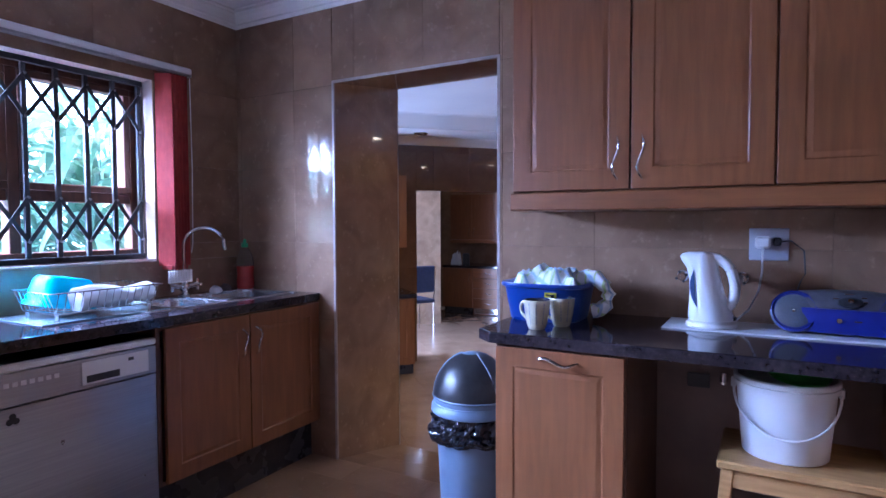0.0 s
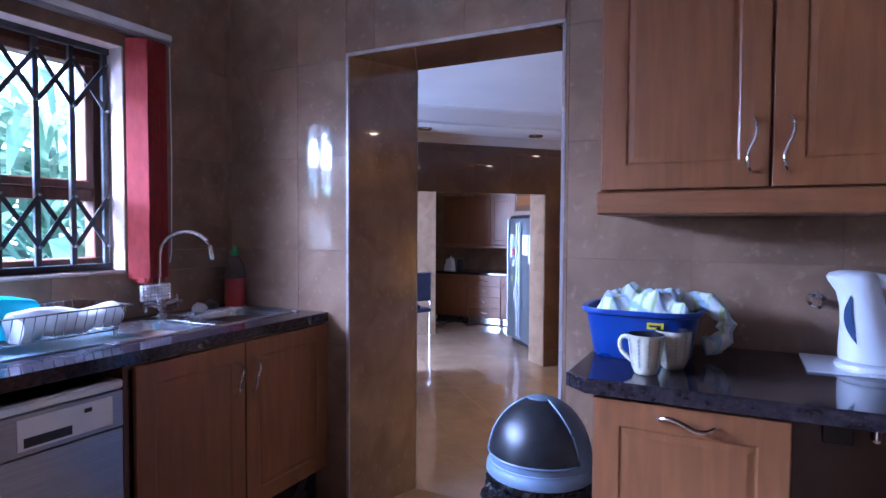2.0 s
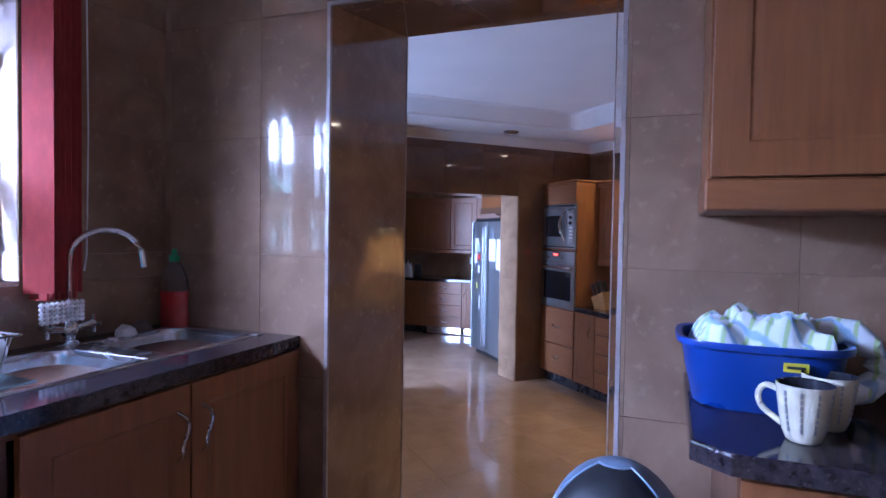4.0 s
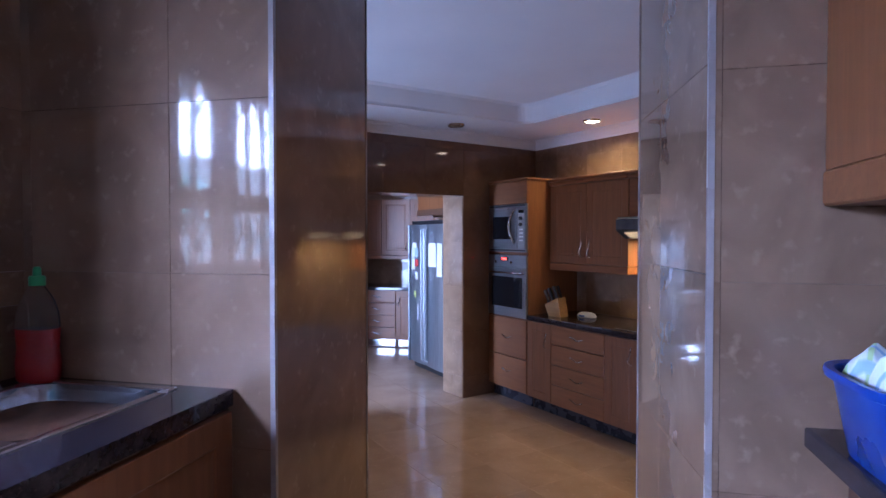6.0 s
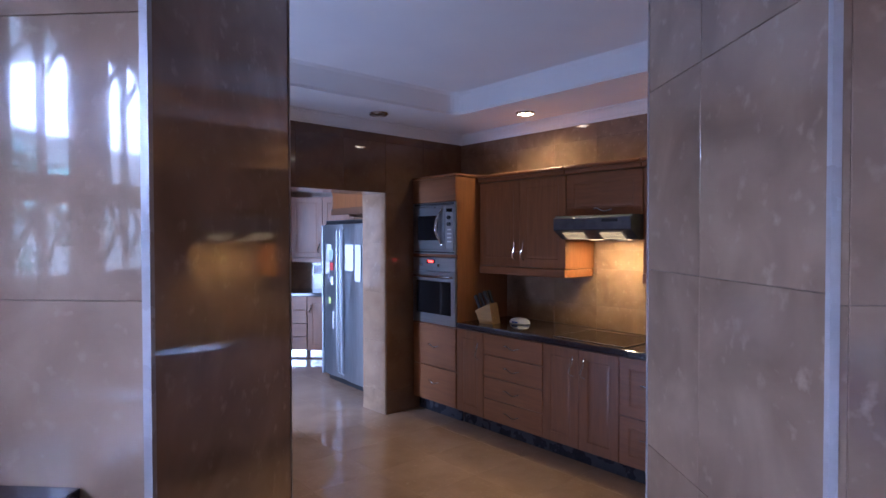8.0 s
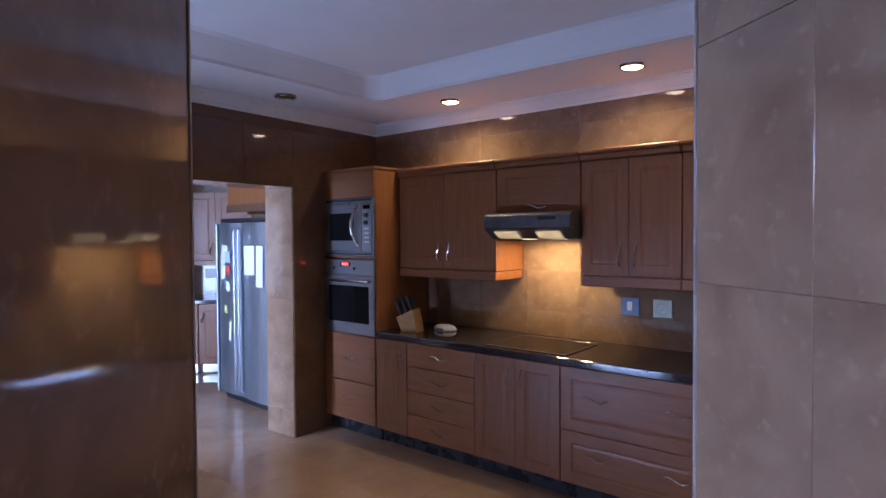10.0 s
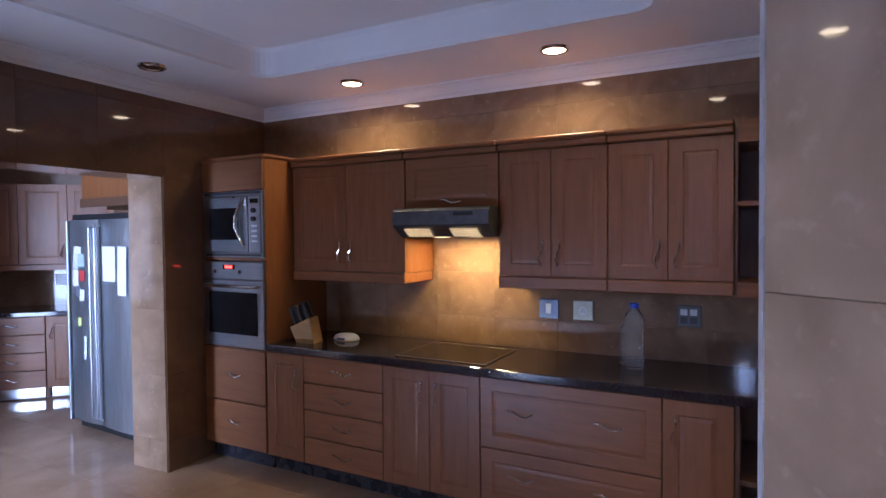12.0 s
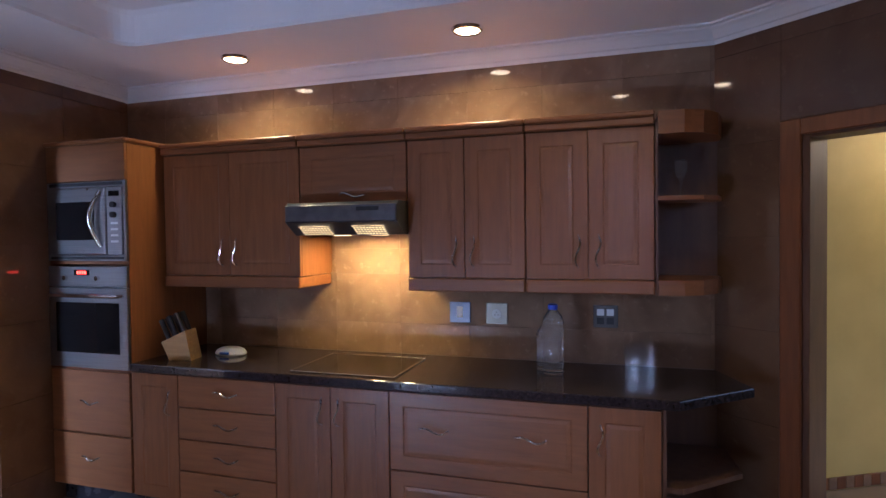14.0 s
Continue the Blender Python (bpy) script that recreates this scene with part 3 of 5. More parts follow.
def tap():
    t = thing("tap", SINK_RUN @ pose(-0.46, 0.535, 0.92), "chrome swan-neck kitchen tap", "tap")
    part("base", lathe(bmesh.new(), [(0.027, 0), (0.027, 0.012), (0.017, 0.02), (0.016, 0.09), (0.012, 0.1)], 20), CHROME, t, smooth=True)
    pts = [(0, 0, 0.09), (0, 0, 0.27)] + [(0.07 * (1 - math.cos(a)) * 0.95, -0.08 * (1 - math.cos(a)), 0.27 + 0.095 * math.sin(a)) for a in [math.pi * k / 10 for k in range(1, 10)]] + [(0.135, -0.16, 0.245)]
    part("spout", tube(bmesh.new(), pts, 0.0105, 12), CHROME, t, smooth=True)
    part("mixer_body", lathe(bmesh.new(), [(0.02, 0.03), (0.026, 0.04), (0.026, 0.062), (0.018, 0.075)], 20), CHROME, t, smooth=True)
    for s in (-1, 1):
        k = part("tap_handle", cone(bmesh.new(), (s * 0.018, 0, 0.05), (s * 0.072, -0.006, 0.060), 0.012, 0.015), CHROME, t, smooth=True)
        for a in (0, 90):
            c, d = 0.030 * math.cos(radians(a)), 0.030 * math.sin(radians(a))
            part("cross", tube(bmesh.new(), [(s * 0.076, -0.006 - c, 0.060 - d), (s * 0.078, -0.006, 0.0605), (s * 0.076, -0.006 + c, 0.060 + d)], 0.0075), CHROME, k, smooth=True)
tap()

def dishwasher():
    d = thing("dishwasher", SINK_RUN @ pose(-1.602, -0.0, 0), "silver dishwasher with a recessed grip and control strip", "dishwasher")
    part("body", boxes((0.004, 0.594, 0.012, 0.56, 0.08, 0.842), bev=0.003), STEEL, d)
    part("worktop_lid", boxes((0.0, 0.598, -0.012, 0.57, 0.815, 0.842), bev=0.006), WHITE, d)
    part("control_panel", boxes((0.003, 0.595, -0.012, 0.012, 0.70, 0.812), bev=0.003), STEEL, d)
    part("door", boxes((0.003, 0.595, -0.010, 0.012, 0.12, 0.697), bev=0.003), STEEL, d)
    g = part("grip_frame", boxes((0.30, 0.56, -0.0145, -0.012, 0.715, 0.80), bev=0.001), WHITE, d, "pale plastic grip plate")
    part("grip_recess", boxes((0.315, 0.44, -0.0155, -0.0144, 0.722, 0.748)), BLACK, g)
    part("display", boxes((0.475, 0.497, -0.0155, -0.0144, 0.772, 0.784)), BLACK, g)
    for k in range(7):
        part("button", boxes((0.05 + k * 0.026, 0.066 + k * 0.026, -0.0150, -0.012, 0.765, 0.781), bev=0.001), WHITE, d)
    for k in range(3):
        a = math.pi * (0.5 + 2 * k / 3)
        part("badge", cone(bmesh.new(), (0.075 + 0.011 * math.cos(a), -0.0112, 0.655 + 0.011 * math.sin(a)), (0.075 + 0.011 * math.cos(a), -0.010, 0.655 + 0.011 * math.sin(a)), 0.011, seg=12), BLACK, d)
dishwasher()
unit("base_cabinet", SINK_RUN @ pose(-2.6, 0, 0), 0.985, 0.88, 0.6, [("door", 0.01, 0.49, 0.215, 0.872, [(0.45, 0.74, True)]), ("door", 0.493, 0.975, 0.215, 0.872, [(0.53, 0.74, True)])], "cherry wood base cabinet with two panelled doors", plinth=0.21)

# small kitchen: run along the doorway wall
unit("base_cabinet", NEAR @ pose(1.228, -0.60, 0), 0.455, 0.88, 0.598, [("door", 0.004, 0.451, 0.12, 0.872, [(0.228, 0.838, False)])], "cherry wood base cabinet with one tall panelled front", plinth=0.11)
unit("base_cabinet", NEAR @ pose(2.42, -0.60, 0), 0.66, 0.88, 0.598, [("door", 0.02, 0.33, 0.12, 0.872, [(0.29, 0.74, True)]), ("door", 0.333, 0.65, 0.12, 0.872, [(0.37, 0.74, True)])], "cherry wood base cabinet beside the open bay", plinth=0.11, carcass=None)
bm = prism(bmesh.new(), [(1.215, -0.635), (3.09, -0.635), (3.09, -0.008), (1.15, -0.008), (1.15, -0.58)], 0.882, 0.92)
bmesh.ops.bevel(bm, geom=[e for e in bm.edges if abs(e.verts[0].co.z - e.verts[1].co.z) < 1e-4 and e.verts[0].co.z > 0.9], offset=0.006, segments=2, affect='EDGES', profile=0.5)
single("worktop", bm, GRANITE, NEAR, "dark speckled granite worktop with a clipped corner", "worktop")
setting("back_panel", boxes((1.685, 2.42, -0.03, -0.012, 0.0, 0.88)), PANEL, NEAR)

ucab = thing("wall_cabinet", NEAR @ pose(1.18, -0.325, 1.35), "cherry wood wall cabinet with three routed doors", "wall cabinet")
part("body", boxes((0, 1.36, 0.0, 0.315, 0.07, 0.95)), WOOD, ucab)
part("pelmet", boxes((-0.006, 1.37, -0.026, 0.315, 0.0, 0.068), bev=0.005), WOODH, ucab)
for k in range(3):
    f = part("door", panel_door(bmesh.new(), 0.004 + 0.452 * k, 0.452 * (k + 1), 0.072, 0.948, -0.001, 0.07), WOOD, ucab)
    if k < 2:
        wave_handle(f, (0.408, 0.494)[k], -0.019, 0.185, 0.15)
part("cornice", boxes((-0.02, 1.38, -0.05, 0.315, 0.95, 1.0), bev=0.008), WOODH, ucab)

# large kitchen: tall oven tower, base run, wall run
FY = -0.60
tower = thing("oven_tower", FAR @ pose(0.035, FY, FLOOR), "tall cherry wood cabinet housing a microwave and an oven", "tall cabinet")
part("side_panel", boxes((0, 0.018, 0, 0.595, 0.11, 2.02)), WOOD, tower)
part("side_panel", boxes((0.542, 0.56, 0, 0.595, 0.11, 2.02)), WOOD, tower)
part("carcass", boxes((0.018, 0.542, 0.1, 0.595, 0.11, 2.02)), WOOD, tower)
part("rail", boxes((0.018, 0.542, 0, 0.1, 0.76, 0.783)), WOODH, tower)
part("rail", boxes((0.018, 0.542, 0.0, 0.1, 1.362, 1.378)), WOODH, tower)
part("plinth", boxes((0, 0.56, 0.05, 0.066, 0, 0.108)), PLINTH, tower)
part("top_panel", slab_front(bmesh.new(), 0.0, 0.56, 1.817, 2.02, -0.001), WOODH, tower)
for a, b, hz in ((0.115, 0.415, 0.29), (0.42, 0.772, 0.60)):
    f = part("drawer_front", slab_front(bmesh.new(), 0.0, 0.56, a, b, -0.001), WOODH, tower)
    wave_handle(f, 0.28, -0.019, hz, 0.11, False)
part("moulding", boxes((-0.04, 0.575, -0.03, 0.595, 2.02, 2.045), bev=0.008), WOODH, tower)

def appliance_oven():
    o = thing("oven", FAR @ pose(0.035, FY, FLOOR + 0.785), "built-in stainless steel oven with a black glass door", "oven")
    part("body", boxes((0.019, 0.541, 0.0, 0.099, 0.0, 0.56)), STEEL, o)
    part("fascia", boxes((0.0, 0.56, -0.02, 0.0, 0.45, 0.565), bev=0.003), STEEL, o)
    d = part("door", boxes((0.0, 0.56, -0.022, 0.0, 0.0, 0.445), bev=0.004), STEEL, o)
    part("glass", boxes((0.055, 0.505, -0.026, -0.0215, 0.085, 0.365), bev=0.002), BLACKGLASS, d)
    part("handle", tube(bmesh.new(), [(0.03, -0.022, 0.405), (0.03, -0.055, 0.405), (0.53, -0.055, 0.405), (0.53, -0.022, 0.405)], 0.011, 10), CHROME, d, smooth=True)
    p = part("display", boxes((0.19, 0.30, -0.0225, -0.0195, 0.515, 0.545)), BLACKGLASS, o)
    for k in range(4):
        part("digit", boxes((0.212 + k * 0.018, 0.224 + k * 0.018, -0.0235, -0.0224, 0.522, 0.539)), glow("red_digit", (1.0, 0.05, 0.03), 4.0), p)
    for x in (0.13, 0.36):
        part("knob", cone(bmesh.new(), (x, -0.0195, 0.50), (x, -0.036, 0.50), 0.013), CHROME, o, smooth=True)
appliance_oven()

def appliance_microwave():
    o = thing("microwave", FAR @ pose(0.035, FY, FLOOR + 1.38), "built-in stainless steel microwave with a curved handle", "microwave")
    part("body", boxes((0.019, 0.541, 0.0, 0.099, 0.0, 0.433)), STEEL, o)
    fr = part("trim_frame", boxes((0.0, 0.56, -0.016, 0.0, 0.0, 0.03), (0.0, 0.56, -0.016, 0.0, 0.403, 0.435), (0.0, 0.02, -0.016, 0.0, 0.03, 0.403), (0.54, 0.56, -0.016, 0.0, 0.03, 0.403), bev=0.002), STEEL, o)
    part("vent", boxes((0.02, 0.54, -0.0175, -0.0155, 0.412, 0.43)), BLACK, fr)
    part("vent", boxes((0.02, 0.54, -0.0175, -0.0155, 0.008, 0.022)), BLACK, fr)
    d = part("door", boxes((0.022, 0.43, -0.025, 0.0, 0.034, 0.40), bev=0.004), STEEL, o)
    part("glass", boxes((0.075, 0.35, -0.028, -0.0245, 0.115, 0.325), bev=0.002), BLACKGLASS, d)
    pts = [(0.395 - 0.035 * math.sin(math.pi * t), -0.025 - 0.04 * math.sin(math.pi * t), 0.08 + 0.30 * t) for t in [k / 12 for k in range(13)]]
    part("handle", tube(bmesh.new(), pts, 0.013, 10), CHROME, d, smooth=True)
    c = part("control_panel", boxes((0.433, 0.538, -0.022, 0.0, 0.034, 0.40), bev=0.003), STEEL, o)
    part("display", boxes((0.45, 0.522, -0.0235, -0.0215, 0.352, 0.38)), BLACKGLASS, c)
    for z in (0.305, 0.25):
        part("knob", cone(bmesh.new(), (0.487, -0.0215, z), (0.487, -0.04, z), 0.016), BLACK, c, smooth=True)
    for k in range(4):
        part("button", boxes((0.462, 0.512, -0.0238, -0.0215, 0.10 + 0.033 * k, 0.112 + 0.033 * k)), WHITE, c)
appliance_microwave()

H0 = 0.785                                      # carcass height above the lower floor
def base_unit(x0, x1, fronts, label):
    w = x1 - x0 - 0.002
    return unit("base_cabinet", FAR @ pose(x0 + 0.001, FY, FLOOR), w, H0, 0.598, fronts(w), label, "base cabinets below the hob worktop", plinth=0.11)

base_unit(0.607, 0.911, lambda w: [("door", 0.0, w, 0.112, H0 - 0.004, [(w - 0.05, 0.63, True)])], "narrow cherry wood base cabinet with one door")
base_unit(0.911, 1.50, lambda w: [("drawer", 0.0, w, 0.112 + 0.168 * k, 0.112 + 0.168 * (k + 1) - 0.002, [(w / 2, 0.2 + 0.168 * k, False)]) for k in range(4)], "cherry wood base cabinet with four drawers")
base_unit(1.50, 2.108, lambda w: [("door", 0.0, w / 2, 0.112, H0 - 0.004, [(w / 2 - 0.045, 0.66, True)]), ("door", w / 2, w, 0.112, H0 - 0.004, [(w / 2 + 0.045, 0.66, True)])], "cherry wood base cabinet with two doors under the hob")
base_unit(2.108, 3.003, lambda w: [("pan_drawer", 0.0, w, 0.112, 0.415, [(w * 0.24, 0.29, False), (w * 0.73, 0.29, False)]), ("pan_drawer", 0.0, w, 0.417, H0 - 0.004, [(w * 0.24, 0.62, False), (w * 0.73, 0.62, False)])], "wide cherry wood drawer cabinet with two deep pan drawers")
base_unit(3.003, 3.293, lambda w: [("door", 0.0, w, 0.112, H0 - 0.004, [(0.05, 0.64, True)])], "narrow cherry wood base cabinet with one door")

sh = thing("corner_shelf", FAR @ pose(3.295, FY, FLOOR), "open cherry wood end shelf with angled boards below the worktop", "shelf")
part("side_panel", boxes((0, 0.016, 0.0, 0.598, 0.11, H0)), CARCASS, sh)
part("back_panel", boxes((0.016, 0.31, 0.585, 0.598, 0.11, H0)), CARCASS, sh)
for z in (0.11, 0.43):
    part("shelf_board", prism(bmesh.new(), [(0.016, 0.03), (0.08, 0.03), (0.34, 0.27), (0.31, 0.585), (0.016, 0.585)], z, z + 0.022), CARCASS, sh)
part("plinth", boxes((0, 0.1, 0.05, 0.066, 0, 0.108), (0.09, 0.3, 0.05, 0.59, 0, 0.108)), PLINTH, sh)

bm = prism(bmesh.new(), [(0.606, -0.625), (3.36, -0.625), (3.68, -0.33), (3.575, -0.012), (0.606, -0.012)], 0.557, 0.597)
bmesh.ops.bevel(bm, geom=[e for e in bm.edges if abs(e.verts[0].co.z - e.verts[1].co.z) < 1e-4 and e.verts[0].co.z > 0.58], offset=0.006, segments=2, affect='EDGES', profile=0.5)
single("worktop", bm, GRANITE, FAR, "long dark polished granite worktop with an angled end", "worktop")

def wall_unit(x0, x1, z0, z1, doors, label, handle_z=0.12):
    w = x1 - x0 - 0.002
    c = thing("wall_cabinet", FAR @ pose(x0 + 0.001, -0.335, z0), label, "wall cabinet", "wall cabinets round the cooker hood")
    part("body", boxes((0, w, 0, 0.33, 0, z1 - z0)), WOOD, c)
    for k in range(doors):
        a, b = w * k / doors, w * (k + 1) / doors
        f = part("door", panel_door(bmesh.new(), a, b, 0.0, z1 - z0, -0.001), WOOD if handle_z else WOODH, c)
        if handle_z:
            hx = b - 0.045 if k == 0 and doors == 2 else a + 0.045
            wave_handle(f, hx, -0.019, handle_z, 0.15)
        else:
            wave_handle(f, w / 2, -0.019, 0.05, 0.14, False)
    return c

for x0, x1, z0, n, lab, hz in ((0.607, 1.497, 1.057, 2, "cherry wood wall cabinet with two doors beside the oven tower", 0.13), (1.50, 2.11, 1.43, 1, "short cherry wood wall cabinet above the cooker hood", 0),
                           (2.112, 2.704, 1.057, 2, "cherry wood wall cabinet with two panelled doors", 0.13), (2.706, 3.28, 1.057, 2, "cherry wood wall cabinet with two panelled doors beside open shelves", 0.13)):
    c = wall_unit(x0, x1, z0, 1.742, n, lab, hz)
    w = x1 - x0
    if z0 < 1.2:
        part("pelmet", boxes((0, w - 0.002, -0.03, 0.325, -0.066, -0.002), bev=0.006), WOODH, c)
    part("moulding", boxes((0, w - 0.002, -0.045, 0.33, 1.744 - z0, 1.778 - z0), (0, w - 0.002, -0.06, 0.33, 1.778 - z0, 1.803 - z0), bev=0.006), WOODH, c)

es = thing("end_shelf", FAR @ pose(3.282, -0.335, 0.991), "open dark wooden end shelf with a rounded corner", "shelf")
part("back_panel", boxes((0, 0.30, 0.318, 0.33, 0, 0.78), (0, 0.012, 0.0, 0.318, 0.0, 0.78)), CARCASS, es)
for z, t in ((0.0, 0.066), (0.42, 0.02), (0.71, 0.10)):
    part("shelf_board", prism(bmesh.new(), [(0.012, -0.03 if t > 0.03 else 0.0), (0.12, -0.03 if t > 0.03 else 0.0), (0.2, 0.01), (0.27, 0.1), (0.30, 0.22), (0.30, 0.318), (0.012, 0.318)], z, z + t), WOODH, es)

def hood():
    h = thing("cooker_hood", FAR @ pose(1.502, -0.50, 1.275), "slim dark steel cooker hood with two lit grilles", "cooker hood")
    bm = bmesh.new()
    prof = [(0.0, 0.065), (0.10, 0.0), (0.485, 0.0), (0.485, 0.165), (0.02, 0.165), (0.0, 0.135)]
    a = [bm.verts.new((0.0, y, z)) for y, z in prof]
    b = [bm.verts.new((0.612, y, z)) for y, z in prof]
    for i in range(len(prof)):
        j = (i + 1) % len(prof)
        bm.faces.new((a[i], a[j], b[j], b[i]))
    bm.faces.new(a); bm.faces.new(b[::-1])
    HOODGREY = noisy(base("hood_grey", (0.06, 0.06, 0.065), 0.35, 0.5), (0.045, 0.045, 0.05), (0.07, 0.07, 0.075), 20, rough=(0.3, 0.45), vary=0)
    part("body", bm, HOODGREY, h)
    part("front_strip", boxes((0.002, 0.61, -0.006, 0.004, 0.07, 0.15), bev=0.002), noisy(base("hood_strip", (0.16, 0.16, 0.17), 0.35, 0.8), (0.13, 0.13, 0.14), (0.18, 0.18, 0.19), 20, rough=(0.3, 0.4), vary=0), h)
    part("switch", boxes((0.40, 0.52, -0.008, -0.0055, 0.118, 0.138)), BLACK, h)
    for x in (0.06, 0.36):
        g = part("light_panel", boxes((0, 0.17, -0.003, 0.0, 0, 0.075)), HOODGLOW, h, "lit amber grille")
        g.matrix_local = pose(x, 0.090, 0.004, 57, 0, 0)
        bars = [(0.017 * k, 0.017 * k + 0.005, -0.007, -0.0032, 0, 0.075) for k in range(11)] + [(0, 0.175, -0.0072, -0.0031, 0.018 * k, 0.018 * k + 0.006) for k in range(5)]
        part("grille", boxes(*bars), BLACK, g)
    for x in (0.2, 0.42):
        part("bulb_cover", boxes((x - 0.035, x + 0.035, 0.20, 0.27, -0.004, -0.0005)), HOODGLOW, h)
hood()
for x in (1.72, 1.92):
    lamp("hood_lamp", 'AREA', FAR @ pose(x, -0.20, 1.262), 2.2, (1.0, 0.76, 0.28), 0.07)

hob = thing("hob", FAR @ pose(1.56, -0.575, 0.597), "black glass hob with a pale metal rim in the worktop", "hob")
part("glass", boxes((0.008, 0.552, 0.008, 0.442, 0.0, 0.006)), BLACKGLASS, hob)
part("rim", boxes((0, 0.56, 0, 0.008, 0, 0.008), (0, 0.56, 0.442, 0.45, 0, 0.008), (0, 0.008, 0.008, 0.442, 0, 0.008), (0.552, 0.56, 0.008, 0.442, 0, 0.008), bev=0.001), CHROME, hob)

def downlight(x, y, lit):
    d = thing("downlight", FAR @ pose(x, y, CEIL), "round chrome recessed ceiling light, " + ("lit" if lit else "unlit"), "ceiling light", "recessed ceiling lights")
    bm = bmesh.new()
    lathe(bm, [(0.052, -0.002), (0.062, -0.010), (0.066, -0.016), (0.074, -0.012), (0.078, 0.0)], 32)
    bmesh.ops.delete(bm, geom=[f for f in bm.faces if len(f.verts) > 4], context='FACES_ONLY')
    part("ring", bm, CHROME, d, smooth=True)
    part("lens", lathe(bmesh.new(), [(0.0, -0.020), (0.03, -0.018), (0.058, -0.010)], 32), LAMPGLOW if lit else CHROME, d, smooth=True)
    if lit:
        lamp("downlight_lamp", 'AREA', FAR @ pose(x, y, CEIL - 0.03), 2.4 if y > -1 else 1.2, WARM, 0.09, spread=150)

for x, y, lit in ((1.125, -0.37, True), (2.44, -0.385, True), (3.12, -1.28, True), (1.04, -3.4, True), (0.375, -1.22, False), (0.42, -2.42, False)):
    downlight(x, y, lit)

# ---- large kitchen, left of the arch ----
unit("base_cabinet", ARCH @ pose(-3.8, -0.56, FLOOR), 1.22, H0, 0.555, [("door", 0.0, 0.6, 0.112, H0 - 0.004, [(0.55, 0.63, True)]), ("door", 0.6, 1.2, 0.112, H0 - 0.004, [(0.65, 0.63, True)])], "cherry wood base cabinet beside the opening", plinth=0.11, carcass=None)
single("worktop", boxes((-3.82, -2.56, -0.585, -0.004, 0.557, 0.597), bev=0.004), GRANITE, ARCH, "short dark granite worktop beside the opening", "worktop")
c = thing("wall_cabinet", ARCH @ pose(-3.8, -0.335, 1.057), "cherry wood wall cabinet beside the opening", "wall cabinet")
part("body", boxes((0, 1.2, 0, 0.33, 0, 0.75)), WOOD, c)
for k in range(2):
    part("door", panel_door(bmesh.new(), 0.6 * k, 0.6 * (k + 1), 0, 0.75, -0.001), WOOD, c)

# ---- breakfast room ----
unit("base_cabinet", BREAK @ pose(-0.02, 0, FLOOR), 0.57, H0, 0.6, [("door", 0.0, 0.57, 0.112, H0 - 0.004, [(0.52, 0.63, True)])], "cherry wood base cabinet in the breakfast room", plinth=0.11)
unit("base_cabinet", BREAK @ pose(0.555, 0, FLOOR), 0.56, H0, 0.6, [("drawer", 0.0, 0.56, 0.112 + 0.168 * k, 0.112 + 0.168 * (k + 1) - 0.002, [(0.28, 0.2 + 0.168 * k, False)]) for k in range(4)], "cherry wood cabinet with four drawers in the breakfast room", plinth=0.0)
single("chrome_plinth", boxes((0.555, 1.7, 0.03, 0.046, FLOOR, FLOOR + 0.105)), CHROME, BREAK, "mirror-bright metal plinth strip under the drawers", "plinth")
unit("base_cabinet", BREAK @ pose(1.12, 0, FLOOR), 0.5, H0, 0.6, [("door", 0.0, 0.5, 0.112, H0 - 0.004, [(0.05, 0.63, True)])], "cherry wood base cabinet next to the fridge", plinth=0.0)
single("worktop", boxes((-0.03, 1.65, -0.025, 0.615, 0.557, 0.597), bev=0.004), GRANITE, BREAK, "dark granite worktop in the breakfast room", "worktop")
c = thing("wall_cabinet", BREAK @ pose(-0.02, 0.28, 1.03), "cherry wood wall cabinet with four doors in the breakfast room", "wall cabinet")
part("body", boxes((0, 1.68, 0, 0.335, 0, 0.78)), WOOD, c)
for k in range(4):
    f = part("door", panel_door(bmesh.new(), 0.42 * k, 0.42 * (k + 1), 0, 0.78, -0.001), WOOD, c)
    wave_handle(f, 0.42 * k + (0.375 if k % 2 == 0 else 0.045), -0.019, 0.13, 0.15)
part("pelmet", boxes((0, 1.68, -0.03, 0.33, -0.06, -0.002), bev=0.005), WOODH, c)

